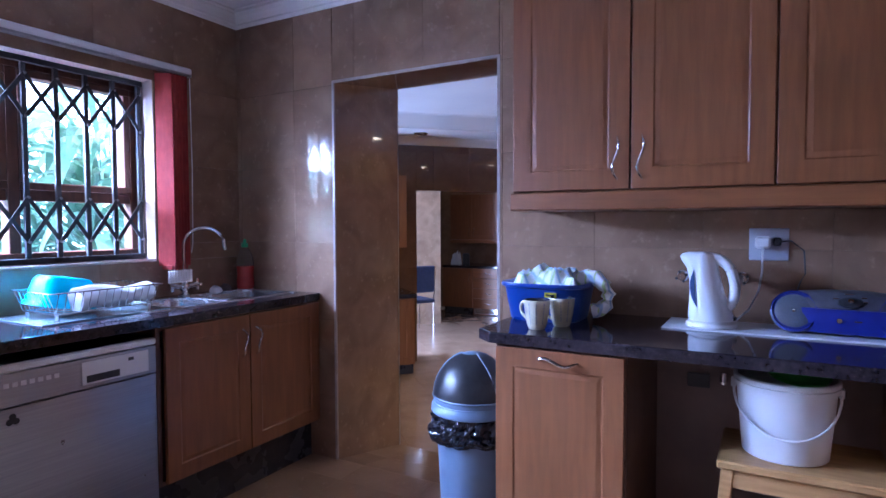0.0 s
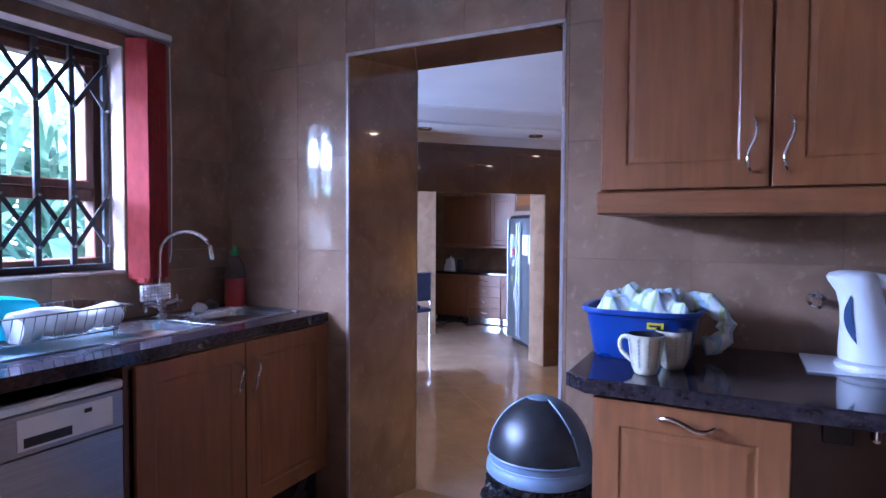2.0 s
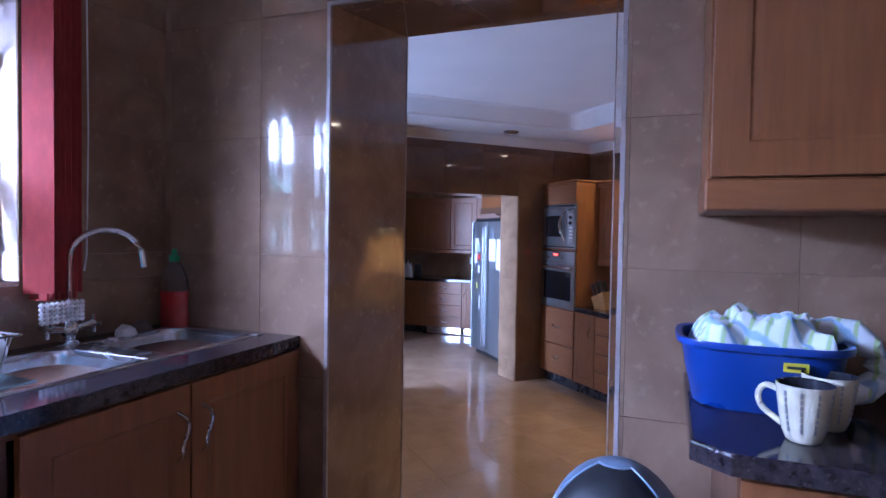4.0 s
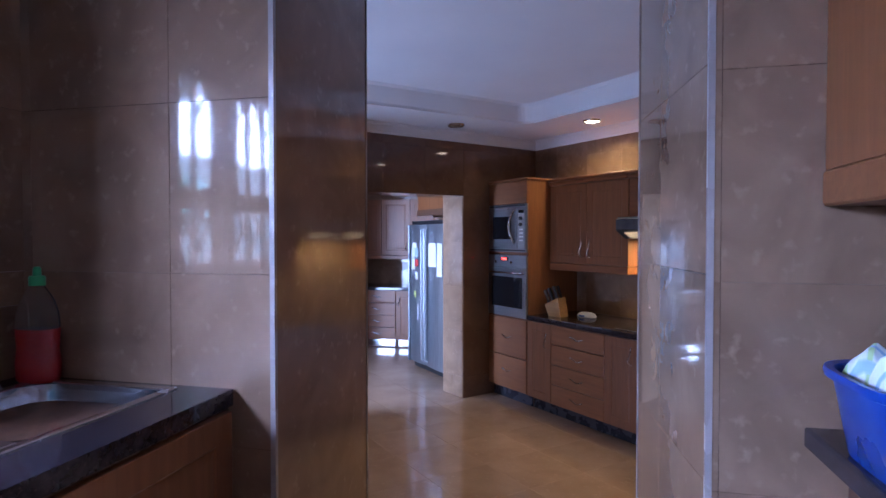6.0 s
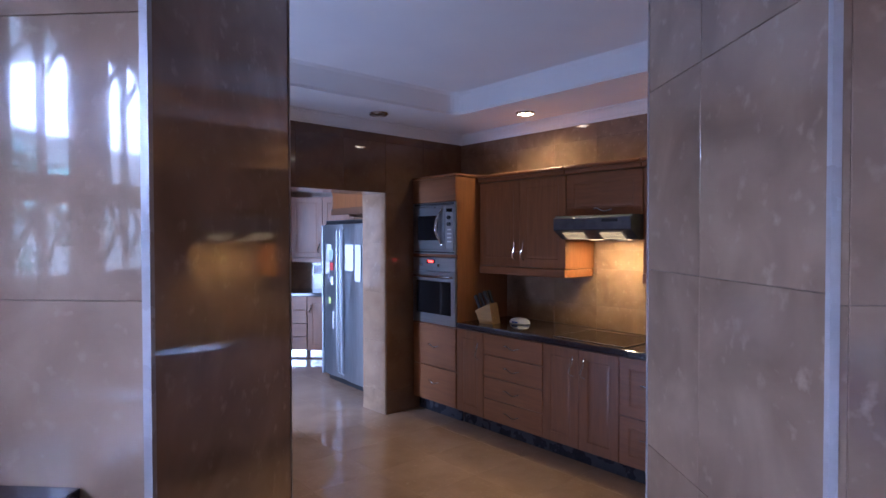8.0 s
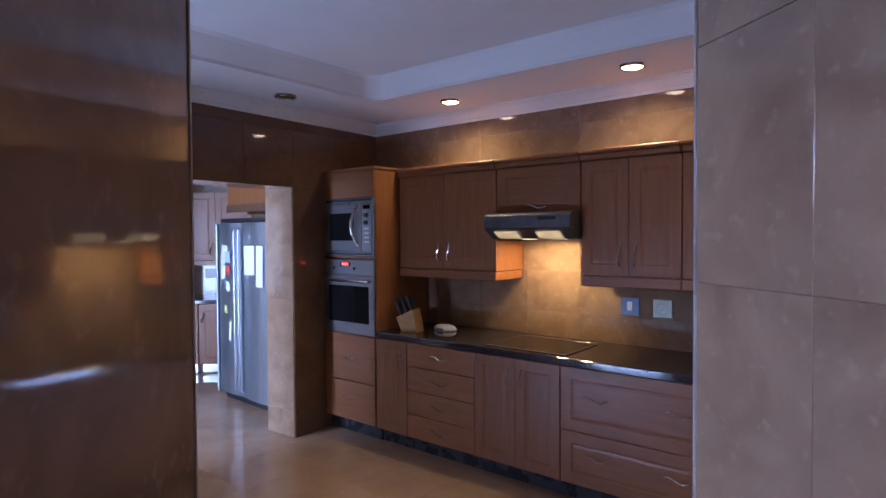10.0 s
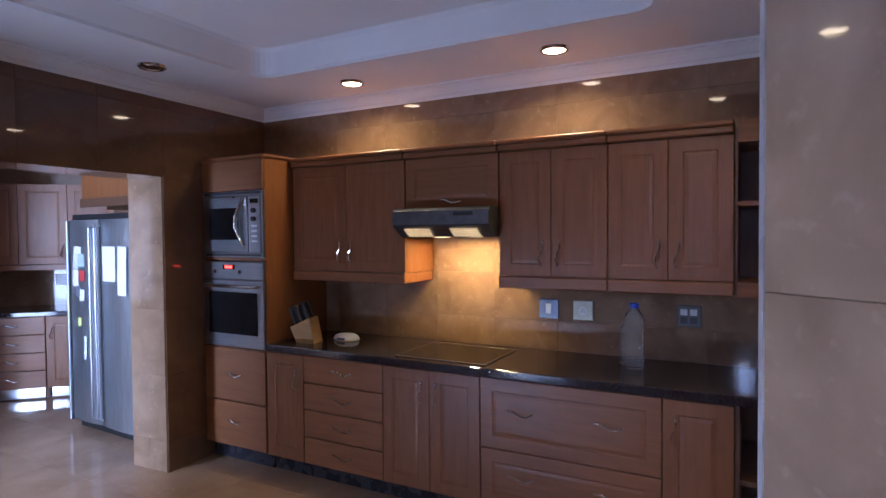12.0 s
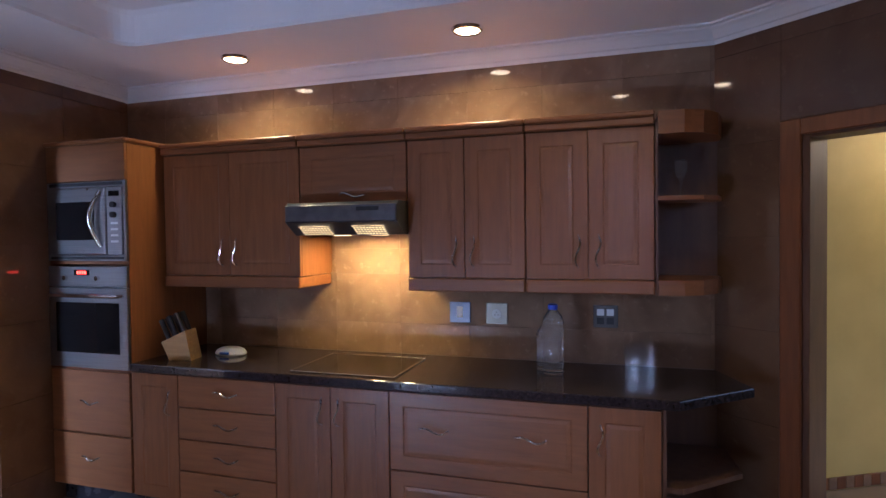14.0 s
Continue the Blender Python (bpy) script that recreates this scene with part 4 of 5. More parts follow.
def fridge():
    m = pose(3.09, 8.14, FLOOR, rz=-90)          # x along the front, y into the niche
    f = thing("fridge", m, "tall side-by-side steel fridge freezer with papers on its doors", "fridge")
    h = 1.69
    part("body", boxes((0.0, 0.93, 0.06, 0.72, 0.03, h - 0.03), bev=0.004), STEEL, f)
    part("kick_panel", boxes((0.01, 0.92, 0.05, 0.08, 0.0, 0.07)), BLACK, f)
    # top cover in black, to paint the shaded gap above the fridge
    part("hinge_cover", boxes((0.0, 0.93, 0.02, 0.10, h - 0.03, h + 0.01), bev=0.004), BLACK, f)
    for a, b, hx in ((0.0, 0.41, 0.375), (0.415, 0.93, 0.45)):
        bm = bmesh.new()
        n = 8
        front = [(a + (b - a) * k / n, -0.018 * math.sin(math.pi * k / n)) for k in range(n + 1)]
        prism(bm, [(b, 0.058), (a, 0.058)] + front, 0.075, h - 0.035)
        d = part("door", bm, FRIDGE, f, smooth=True)
        part("handle", tube(bmesh.new(), [(hx, -0.015, 0.12), (hx, -0.05, 0.14), (hx, -0.05, h - 0.10), (hx, -0.015, h - 0.08)], 0.011, 10), DULLCHROME, d, smooth=True)
    part("door_edge_bar", boxes((-0.03, -0.012, -0.02, 0.06, 0.06, h - 0.04), bev=0.003), DULLCHROME, f)
    return f
fr = fridge()
c = thing("cabinet_over_fridge", pose(3.2, 8.16, 0, rz=-90), "orange cherry wood bulkhead panel above the fridge", "cabinet")
part("body", boxes((0, 0.97, 0.0, 0.6, 1.60, 2.11)), WOOD, c)
# dark strips that paint the shade between fridge and bulkhead
part("niche_lining", boxes((0, 0.97, -0.02, 0.0, 1.53, 1.6), (0.0, 0.97, 0.2, 0.6, 1.52, 1.598)), CARCASS, c)

def chair():
    c = thing("dining_chair", pose(1.72, 8.25, FLOOR, rz=200), "dark blue upholstered dining chair with thin metal legs", "chair")
    NAVY = noisy(base("navy_cloth", (0.03, 0.04, 0.1)), (0.008, 0.012, 0.035), (0.016, 0.022, 0.06), 60, rough=(0.7, 0.9), vary=0)
    part("seat", boxes((-0.22, 0.22, -0.22, 0.22, 0.43, 0.48), bev=0.015), NAVY, c)
    part("backrest", boxes((-0.21, 0.21, 0.19, 0.23, 0.58, 0.95), bev=0.015), NAVY, c)
    for x in (-0.2, 0.2):
        part("back_post", tube(bmesh.new(), [(x, 0.2, 0.0), (x, 0.2, 0.45), (x, 0.235, 0.94)], 0.011), CHROME, c, smooth=True)
        part("leg", tube(bmesh.new(), [(x, -0.2, 0.0), (x, -0.19, 0.44)], 0.011), CHROME, c, smooth=True)
chair()

# ---- small things: small kitchen ----
def curtain():
    c = thing("vertical_blind", NEAR @ pose(W0 + 0.06, 0, 0), "red vertical blind pulled to one side of the window", "blind")
    rail = part("rail", boxes((-0.025, 0.02, -2.5, -0.375, 2.106, 2.138), bev=0.005), WHITE, c, "white metal head rail")
    part("rail_lip", boxes((-0.02, 0.015, -2.5, -0.375, 2.094, 2.1055)), STEEL, rail)
    for k in range(6):
        y = -0.535 + 0.018 * k
        bm = bmesh.new()
        a = 0.10 + 0.05 * math.sin(k * 2.1)
        box(bm, -0.046, 0.046, y - 0.0012, y + 0.0012, 1.085, 2.085)
        bmesh.ops.rotate(bm, verts=bm.verts, cent=(0, y, 0), matrix=Matrix.Rotation(0.35 + a, 3, 'Z'))
        part("slat", bm, REDCLOTH, c)
        w = part("bottom_weight", boxes((-0.04, 0.04, y - 0.004, y + 0.004, 1.066, 1.09), bev=0.002), REDCLOTH, c)
    for k in range(5):
        bm = bmesh.new()
        for j in range(9):
            cone(bm, (0.05, -0.565 + j * 0.016, 1.0 + k * 0.013), (0.05, -0.557 + j * 0.016, 1.006 + k * 0.013), 0.0075, seg=8)
        part("bead_chain", bm, WHITE, c)
    part("cord", tube(bmesh.new(), [(0.03, -0.40, 2.08), (0.03, -0.395, 1.6), (0.028, -0.40, 1.2), (0.01, -0.395, 1.15)], 0.0025, 6), WHITE, c)
curtain()

def soap_bottle():
    b = thing("soap_bottle", NEAR @ pose(-0.63, -0.062, 0.92), "clear bottle of red dish soap with a green cap", "bottle")
    part("liquid", lathe(bmesh.new(), [(0.046, 0.003), (0.054, 0.012), (0.056, 0.05), (0.051, 0.085), (0.055, 0.13), (0.055, 0.138)], 28, sy=0.72), base("red_soap", (0.60, 0.02, 0.012), 0.12, Coat_Weight=0.6), b, "bright red liquid", smooth=True)
    part("shell", lathe(bmesh.new(), [(0.048, 0.0), (0.057, 0.01), (0.059, 0.05), (0.054, 0.085), (0.058, 0.14), (0.055, 0.175), (0.044, 0.21), (0.025, 0.238), (0.016, 0.25)], 28, sy=0.72), THIN, b, smooth=True)
    cap = part("cap", lathe(bmesh.new(), [(0.019, 0.247), (0.019, 0.268), (0.016, 0.272)], 20), base("green_cap", (0.02, 0.35, 0.12), 0.35), b, "green cap", smooth=True)
    part("nozzle", lathe(bmesh.new(), [(0.010, 0.272), (0.009, 0.29), (0.006, 0.295)], 16), base("green_nozzle", (0.02, 0.38, 0.14), 0.35), cap, smooth=True)
soap_bottle()

def dish_rack():
    r = thing("dish_rack", NEAR @ pose(-0.62, -1.29, 0.92), "chrome wire dish drying rack beside the sink", "dish rack")
    X, Y, H = 0.30, 0.47, 0.115
    part("tray", boxes((-0.03, X + 0.03, -0.05, Y + 0.02, 0.0, 0.006), bev=0.002), base("tray_plastic", (0.20, 0.27, 0.30), 0.12), r, "flat grey-blue drip tray")
    for z, e in ((H, 0.0), (0.03, 0.03)):
        pts = [(e, e, z), (X - e, e, z), (X - e, Y - e, z), (e, Y - e, z), (e, e, z)]
        part("rim_wire", tube(bmesh.new(), pts, 0.0028, 6), CHROME, r, smooth=True)
    for k in range(14):
        y = 0.03 + (Y - 0.06) * k / 13
        part("wire", tube(bmesh.new(), [(0, y, H), (0.03, y, 0.03), (X - 0.03, y, 0.03), (X, y, H)], 0.0018, 5), CHROME, r)
    for k in range(9):
        x = 0.03 + (X - 0.06) * k / 8
        part("wire", tube(bmesh.new(), [(x, 0, H), (x, 0.03, 0.03), (x, 0.06, 0.03)], 0.0018, 5), CHROME, r)
        part("wire", tube(bmesh.new(), [(x, Y, H), (x, Y - 0.03, 0.03), (x, Y - 0.06, 0.03)], 0.0018, 5), CHROME, r)
    for x, y in ((0.04, 0.04), (X - 0.04, 0.04), (0.04, Y - 0.04), (X - 0.04, Y - 0.04)):
        part("foot", cone(bmesh.new(), (x, y, 0.006), (x, y, 0.03), 0.006), WHITE, r)
    bm = lathe(bmesh.new(), [(0.125, 0.0), (0.13, 0.004), (0.122, 0.02), (0.105, 0.105), (0.09, 0.122), (0.0, 0.126)], 36, sx=0.8, sy=1.0, square=0.35)
    single("plastic_tub", bm, base("turquoise_plastic", (0.02, 0.52, 0.66), 0.2), NEAR @ pose(-0.51, -1.16, 0.962, -9, 4, 8), "turquoise plastic tub turned upside down in the dish rack", "tub", smooth=True)
    bm = tube(bmesh.new(), [(0.02, -0.17, 0.035), (0.0, -0.10, 0.045), (-0.005, -0.03, 0.04), (0.005, 0.05, 0.032), (0.0, 0.12, 0.042), (0.005, 0.17, 0.045)], 0.044, 16)
    bmesh.ops.subdivide_edges(bm, edges=bm.edges[:], cuts=1, use_grid_fill=True)
    for v in bm.verts:
        v.co += Vector((noise.noise(v.co * 18), noise.noise(v.co * 18 + Vector((3, 0, 0))), noise.noise(v.co * 16) * 1.3)) * 0.016
    single("folded_cloth", bm, WHITE, NEAR @ pose(-0.40, -1.0, 0.958), "crumpled white dishcloth lying in the rack", "cloth", smooth=True)
dish_rack()

def cloth_mesh(seed, w, d, h, n=26, m=20):
    """A crumpled cloth heap over an oblong, from layered noise."""
    bm = bmesh.new()
    grid = []
    for i in range(n):
        row = []
        for j in range(m):
            a, b = i / (n - 1) - 0.5, j / (m - 1) - 0.5
            f = noise.noise((a * 5 + seed, b * 5, seed)) * 0.6 + noise.noise((a * 12, b * 12 + seed, 3)) * 0.27 + noise.noise((a * 22, b * 18 + seed, 7)) * 0.05
            edge = max(abs(a), abs(b)) * 2
            row.append(bm.verts.new((a * w * (1 + 0.12 * f), b * d * (1 + 0.12 * f), h * (0.75 + 0.8 * f) * (1 - edge ** 6) + 0.002)))
        grid.append(row)
    for i in range(n - 1):
        for j in range(m - 1):
            bm.faces.new((grid[i][j], grid[i + 1][j], grid[i + 1][j + 1], grid[i][j + 1]))
    return bm

def cloth_material():
    m = base("checked_towel", (0.75, 0.8, 0.78), 0.9)
    N, Lk = m.node_tree.nodes, m.node_tree.links.new
    b = N["Principled BSDF"]
    co = N.new("ShaderNodeTexCoord")
    out = None
    for rot, colour in ((0.5, (0.44, 0.60, 0.28, 1)), (2.07, (0.34, 0.50, 0.64, 1))):
        mp = N.new("ShaderNodeMapping"); mp.inputs["Rotation"].default_value = (0, 0, rot)
        Lk(co.outputs["Object"], mp.inputs[0])
        wv = N.new("ShaderNodeTexWave"); wv.inputs["Scale"].default_value = 9.0; wv.inputs["Distortion"].default_value = 0.9
        Lk(mp.outputs[0], wv.inputs[0])
        r = N.new("ShaderNodeValToRGB"); r.color_ramp.elements[0].position, r.color_ramp.elements[1].position = 0.76, 0.94
        Lk(wv.outputs["Fac"], r.inputs[0])
        mx = N.new("ShaderNodeMix"); mx.data_type = 'RGBA'
        Lk(r.outputs[0], mx.inputs[0])
        if out is None:
            mx.inputs[6].default_value = (0.74, 0.79, 0.78, 1)
        else:
            Lk(out, mx.inputs[6])
        mx.inputs[7].default_value = colour
        out = mx.outputs[2]
    Lk(out, b.inputs["Base Color"])
    return m

TOWEL = cloth_material()
BLUE = noisy(base("blue_plastic", (0.01, 0.04, 0.32)), (0.010, 0.040, 0.21), (0.016, 0.055, 0.27), 6, rough=(0.22, 0.34), vary=0)

def basin():
    b = thing("laundry_basin", NEAR @ pose(1.30, -0.235, 0.92), "deep blue oblong plastic basin", "basin")
    bm = lathe(bmesh.new(), [(0.80, 0.0), (0.84, 0.006), (0.97, 0.13), (1.04, 0.135), (1.05, 0.142), (1.04, 0.15), (0.96, 0.148), (0.83, 0.012), (0.0, 0.01)], 40, 0, 0, 0.168, 0.150, square=0.45)
    part("tub", bm, BLUE, b, smooth=True)
    part("sticker", boxes((0.03, 0.075, -0.1475, -0.141, 0.10, 0.118)), base("yellow_label", (0.6, 0.5, 0.03), 0.5), b, "small yellow sticker with dark bar")
    part("sticker_bar", boxes((0.036, 0.069, -0.1485, -0.1474, 0.106, 0.112)), BLACK, b)
    single("tea_towel", cloth_mesh(1.7, 0.285, 0.235, 0.10, 44, 34), TOWEL, NEAR @ pose(1.30, -0.225, 1.03), "crumpled pale green and blue checked tea towels heaped in the basin", "towel", smooth=True)
    bm = bmesh.new()
    pts = [(-0.04, 0.0, 0.125), (0.0, -0.005, 0.135), (0.04, -0.01, 0.13), (0.075, -0.015, 0.105), (0.09, -0.02, 0.07), (0.085, -0.025, 0.035), (0.06, -0.03, 0.012), (0.03, -0.035, 0.006)]
    tube(bm, pts, 0.029, 14)
    bmesh.ops.subdivide_edges(bm, edges=bm.edges[:], cuts=1, use_grid_fill=True)
    for v in bm.verts:
        v.co += Vector((noise.noise(v.co * 30), noise.noise(v.co * 33 + Vector((5, 0, 0))), noise.noise(v.co * 28))) * 0.007
    single("tea_towel", bm, TOWEL, NEAR @ pose(1.445, -0.215, 0.955), "pale towel hanging over the basin's rim", "towel", smooth=True)
basin()

def mug(u, n, rz):
    m = thing("mug", NEAR @ pose(u, n, 0.92, rz=rz), "cream conical mug with grey lettering and a dark inside", "mug", "mugs on the worktop")
    CREAM = noisy(base("cream_china", (0.7, 0.68, 0.6)), (0.56, 0.51, 0.36), (0.68, 0.63, 0.47), 30, rough=(0.12, 0.2), vary=0)
    bm = lathe(bmesh.new(), [(0.025, 0.0), (0.030, 0.004), (0.036, 0.02), (0.0415, 0.05), (0.0455, 0.08), (0.048, 0.105), (0.0478, 0.107)], 32)
    bmesh.ops.delete(bm, geom=[f for f in bm.faces if len(f.verts) > 4 and f.calc_center_median().z > 0.05], context='FACES_ONLY')
    part("body", bm, CREAM, m, smooth=True)
    bm = lathe(bmesh.new(), [(0.0, 0.008), (0.028, 0.012), (0.038, 0.05), (0.0445, 0.1055), (0.0478, 0.107)], 32)
    bmesh.ops.delete(bm, geom=[f for f in bm.faces if len(f.verts) > 4], context='FACES_ONLY')
    part("inside", bm, base("dark_glaze", (0.02, 0.02, 0.025), 0.15), m, "dark glazed inside", smooth=True)
    part("handle", tube(bmesh.new(), smooth_path([(-0.042, 0, 0.088), (-0.064, 0, 0.093), (-0.077, 0, 0.076), (-0.070, 0, 0.050), (-0.036, 0, 0.026)], 5), 0.006, 10), CREAM, m, smooth=True)
    for k in range(4):
        a = radians(-120 + 34 * k)
        for j in range(7):
            z = 0.022 + 0.011 * j
            r = 0.0365 + (z - 0.02) * 0.155 - 0.0012 * abs(z - 0.06) / 0.04 + 0.0018
            bm = boxes((-0.0022, 0.0022, -0.0005, 0.0005, 0, 0.007 if j % 3 else 0.009))
            p = part("lettering", bm, STEEL, m)
            p.matrix_local = pose(r * math.cos(a), r * math.sin(a), z, 0, 0, math.degrees(a) + 90)
mug(1.345, -0.505, -20)
mug(1.405, -0.405, 10)

def kettle():
    k = thing("kettle", NEAR @ pose(1.892, -0.185, 0.926, rz=-8), "white plastic jug kettle on its base", "kettle")
    part("base", lathe(bmesh.new(), [(0.082, 0.0), (0.087, 0.006), (0.084, 0.016), (0.07, 0.024)], 36), WHITE, k, smooth=True)
    bm = lathe(bmesh.new(), [(0.074, 0.025), (0.077, 0.033), (0.070, 0.07), (0.059, 0.12), (0.053, 0.17), (0.051, 0.21), (0.052, 0.238), (0.050, 0.252), (0.042, 0.262), (0.028, 0.268), (0.0, 0.270)], 44)
    for v in bm.verts:
        f = min(1.0, max(0.0, (v.co.z - 0.03) / 0.22))
        if v.co.z > 0.2 and v.co.x < -0.01:
            v.co.x -= (v.co.z - 0.2) * 0.5 * max(0.0, -v.co.x / 0.055)
        v.co.x -= 0.036 * f
    part("jug", bm, WHITE, k, smooth=True)
    pts = smooth_path([(-0.045, 0, 0.246), (-0.01, 0, 0.249), (0.028, 0, 0.241), (0.058, 0, 0.215), (0.073, 0, 0.175), (0.077, 0, 0.135), (0.070, 0, 0.098), (0.050, 0, 0.070), (0.015, 0, 0.058)])
    part("handle", tube(bmesh.new(), pts, 0.018, 18), WHITE, k, smooth=True)
    bm = bmesh.new()
    for i in range(13):
        t = i / 12
        z = 0.075 + 0.13 * t
        r = 0.0655 - (z - 0.1) * 0.12
        w = 0.014 * math.sin(math.pi * t) + 0.001
        for s in (-1, 1):
            a = radians(-112) + s * w / 0.07 - 0.25 * math.sin(math.pi * t)
            bm.verts.new((r * math.cos(a) * 1.02 - 0.036 * (z - 0.03) / 0.22, r * math.sin(a) * 1.02, z))
    bm.verts.ensure_lookup_table()
    for i in range(12):
        bm.faces.new((bm.verts[2 * i], bm.verts[2 * i + 1], bm.verts[2 * i + 3], bm.verts[2 * i + 2]))
    part("level_window", bm, base("smoke_window", (0.04, 0.07, 0.14), 0.1), k, "dark blue water gauge")
    part("switch", boxes((0.068, 0.084, -0.010, 0.010, 0.028, 0.040), bev=0.002), BLACK, k)
kettle()
single("worktop_mat", boxes((1.735, 2.6, -0.275, -0.03, 0.9202, 0.926), bev=0.001), WHITE, NEAR, "thin white board lying on the worktop", "board")

def radio():
    r = thing("radio", NEAR @ pose(2.30, -0.15, 0.926, rz=-4), "blue and grey portable radio with two round loudspeakers", "radio")
    RB = noisy(base("radio_blue", (0.02, 0.03, 0.30)), (0.008, 0.014, 0.14), (0.014, 0.022, 0.19), 14, rough=(0.22, 0.34), vary=0)
    RG = noisy(base("radio_grey", (0.06, 0.06, 0.07)), (0.045, 0.045, 0.055), (0.075, 0.075, 0.085), 40, rough=(0.35, 0.5), vary=0)
    MESH = noisy(base("mesh_grey", (0.1, 0.1, 0.12)), (0.04, 0.045, 0.06), (0.08, 0.09, 0.11), 300, rough=(0.4, 0.6), vary=0)
    bm = lathe(bmesh.new(), [(0.80, 0.006), (0.95, 0.012), (1.0, 0.04), (0.97, 0.075), (0.92, 0.09)], 48, 0, 0, 0.20, 0.075, square=0.3)
    part("case", bm, RB, r, smooth=True)
    bm = lathe(bmesh.new(), [(0.95, 0.088), (0.93, 0.10), (0.85, 0.122), (0.66, 0.138), (0.3, 0.146), (0.0, 0.147)], 48, 0, 0.012, 0.205, 0.075, square=0.3)
    part("top_panel", bm, RG, r, "dark grey rounded top", smooth=True)
    for x in (-0.148, 0.148):
        s = part("loudspeaker", lathe(bmesh.new(), [(0.040, -0.055), (0.060, -0.045), (0.070, -0.02), (0.072, 0.0), (0.070, 0.008), (0.065, 0.011), (0.061, 0.007), (0.0, 0.004)], 40), RB, r, smooth=True)
        s.matrix_local = pose(x, -0.052, 0.074, 72, 0, 0)
        part("grille", lathe(bmesh.new(), [(0.061, 0.0055), (0.05, 0.009), (0.03, 0.012), (0.0, 0.013)], 36), MESH, s, "grey loudspeaker grille", smooth=True)
        part("dust_cap", lathe(bmesh.new(), [(0.006, 0.012), (0.005, 0.016), (0.0, 0.017)], 16), CHROME, s, smooth=True)
    d = part("dial", lathe(bmesh.new(), [(0.036, 0.0), (0.034, 0.006), (0.018, 0.008), (0.0, 0.008)], 32, sy=0.6), BLACK, r, "dark oval control dial", smooth=True)
    d.matrix_local = pose(0.01, -0.052, 0.112, 48, 0, 0)
    part("dial_key", lathe(bmesh.new(), [(0.009, 0.008), (0.008, 0.012), (0.0, 0.013)], 16), CHROME, d, smooth=True)
    for k, (x, y, w) in enumerate(((-0.03, -0.052, 0.018), (0.005, -0.036, 0.026), (0.045, -0.046, 0.016), (0.048, -0.060, 0.012))):
        b = part("button", boxes((-w / 2, w / 2, -0.002, 0.002, 0, 0.004), bev=0.001), CHROME, r)
        b.matrix_local = pose(x, y, 0.128 + (y + 0.046) * 0.9, 48, 0, 0)
    part("knob", cone(bmesh.new(), (-0.02, -0.068, 0.055), (-0.02, -0.084, 0.055), 0.008, seg=20), CHROME, r, smooth=True)
    part("maker_plate", boxes((0.02, 0.04, -0.0765, -0.073, 0.053, 0.057)), CHROME, r)
radio()

def socket(m, w, h, label, mat=WHITE, cat="socket"):
    s = thing("wall_socket", m, label, cat)
    part("plate", boxes((0, w, -0.010, 0, 0, h), bev=0.003), mat, s)
    return s
s1 = socket(NEAR @ pose(2.005, -0.008, 1.16), 0.13, 0.12, "pale grey double wall socket with two plugs", mat=base("grey_plate", (0.38, 0.40, 0.46), 0.35))
part("plug", boxes((0.02, 0.072, -0.05, -0.0105, 0.045, 0.09), bev=0.008), WHITE, s1, "white plug")
part("plug", boxes((0.08, 0.105, -0.04, -0.0105, 0.055, 0.085), bev=0.005), BLACK, s1, "black plug")
kc = single("cord", tube(bmesh.new(), [(2.05, -0.055, 1.21), (2.05, -0.06, 1.12), (2.04, -0.065, 1.05), (2.01, -0.075, 0.98), (1.97, -0.085, 0.94), (1.95, -0.10, 0.932)], 0.0035, 8), WHITE, NEAR, "white cord hanging from the wall socket", "cord", smooth=True)
single("cord", tube(bmesh.new(), [(2.097, -0.045, 1.23), (2.14, -0.06, 1.235), (2.18, -0.065, 1.20), (2.185, -0.07, 1.12), (2.17, -0.08, 1.09), (2.14, -0.12, 1.0), (2.13, -0.14, 0.94)], 0.003, 8), BLACK, NEAR, "thin black cord hanging from the wall socket", "cord", smooth=True)

def bucket():
    b = thing("bucket", NEAR @ pose(2.125, -0.36, 0.567), "white plastic bucket with a wire handle on the stool", "bucket")
    bm = lathe(bmesh.new(), [(0.118, 0.0), (0.122, 0.004), (0.140, 0.215), (0.147, 0.215), (0.147, 0.228), (0.142, 0.23), (0.149, 0.234), (0.149, 0.246), (0.143, 0.25), (0.138, 0.248), (0.118, 0.008), (0.0, 0.006)], 44)
    part("body", bm, WHITE, b, smooth=True)
    pts = [(0.148 * math.cos(a), -0.005 - 0.15 * math.sin(a), 0.21 - 0.125 * math.sin(a)) for a in [math.pi * k / 16 for k in range(17)]]
    part("handle", tube(bmesh.new(), pts, 0.004, 8), WHITE, b, smooth=True)
    for s in (-1, 1):
        part("lug", boxes((s * 0.148 - 0.008, s * 0.148 + 0.008, -0.014, 0.014, 0.195, 0.225), bev=0.003), WHITE, b)
    single("green_lid", lathe(bmesh.new(), [(0.0, 0.0), (0.085, 0.0), (0.09, 0.012), (0.0, 0.02)], 32), base("green_plastic", (0.08, 0.55, 0.08), 0.3), NEAR @ pose(2.16, -0.345, 0.812, 8, 5, 0), "bright green plastic lid in the bucket", "lid", smooth=True)
bucket()

PINE = noisy(base("pine_wood", (0.45, 0.25, 0.08)), (0.40, 0.21, 0.07), (0.52, 0.30, 0.11), 10, stretch=(0.5, 6, 6), rough=(0.35, 0.5), bump=0.04)
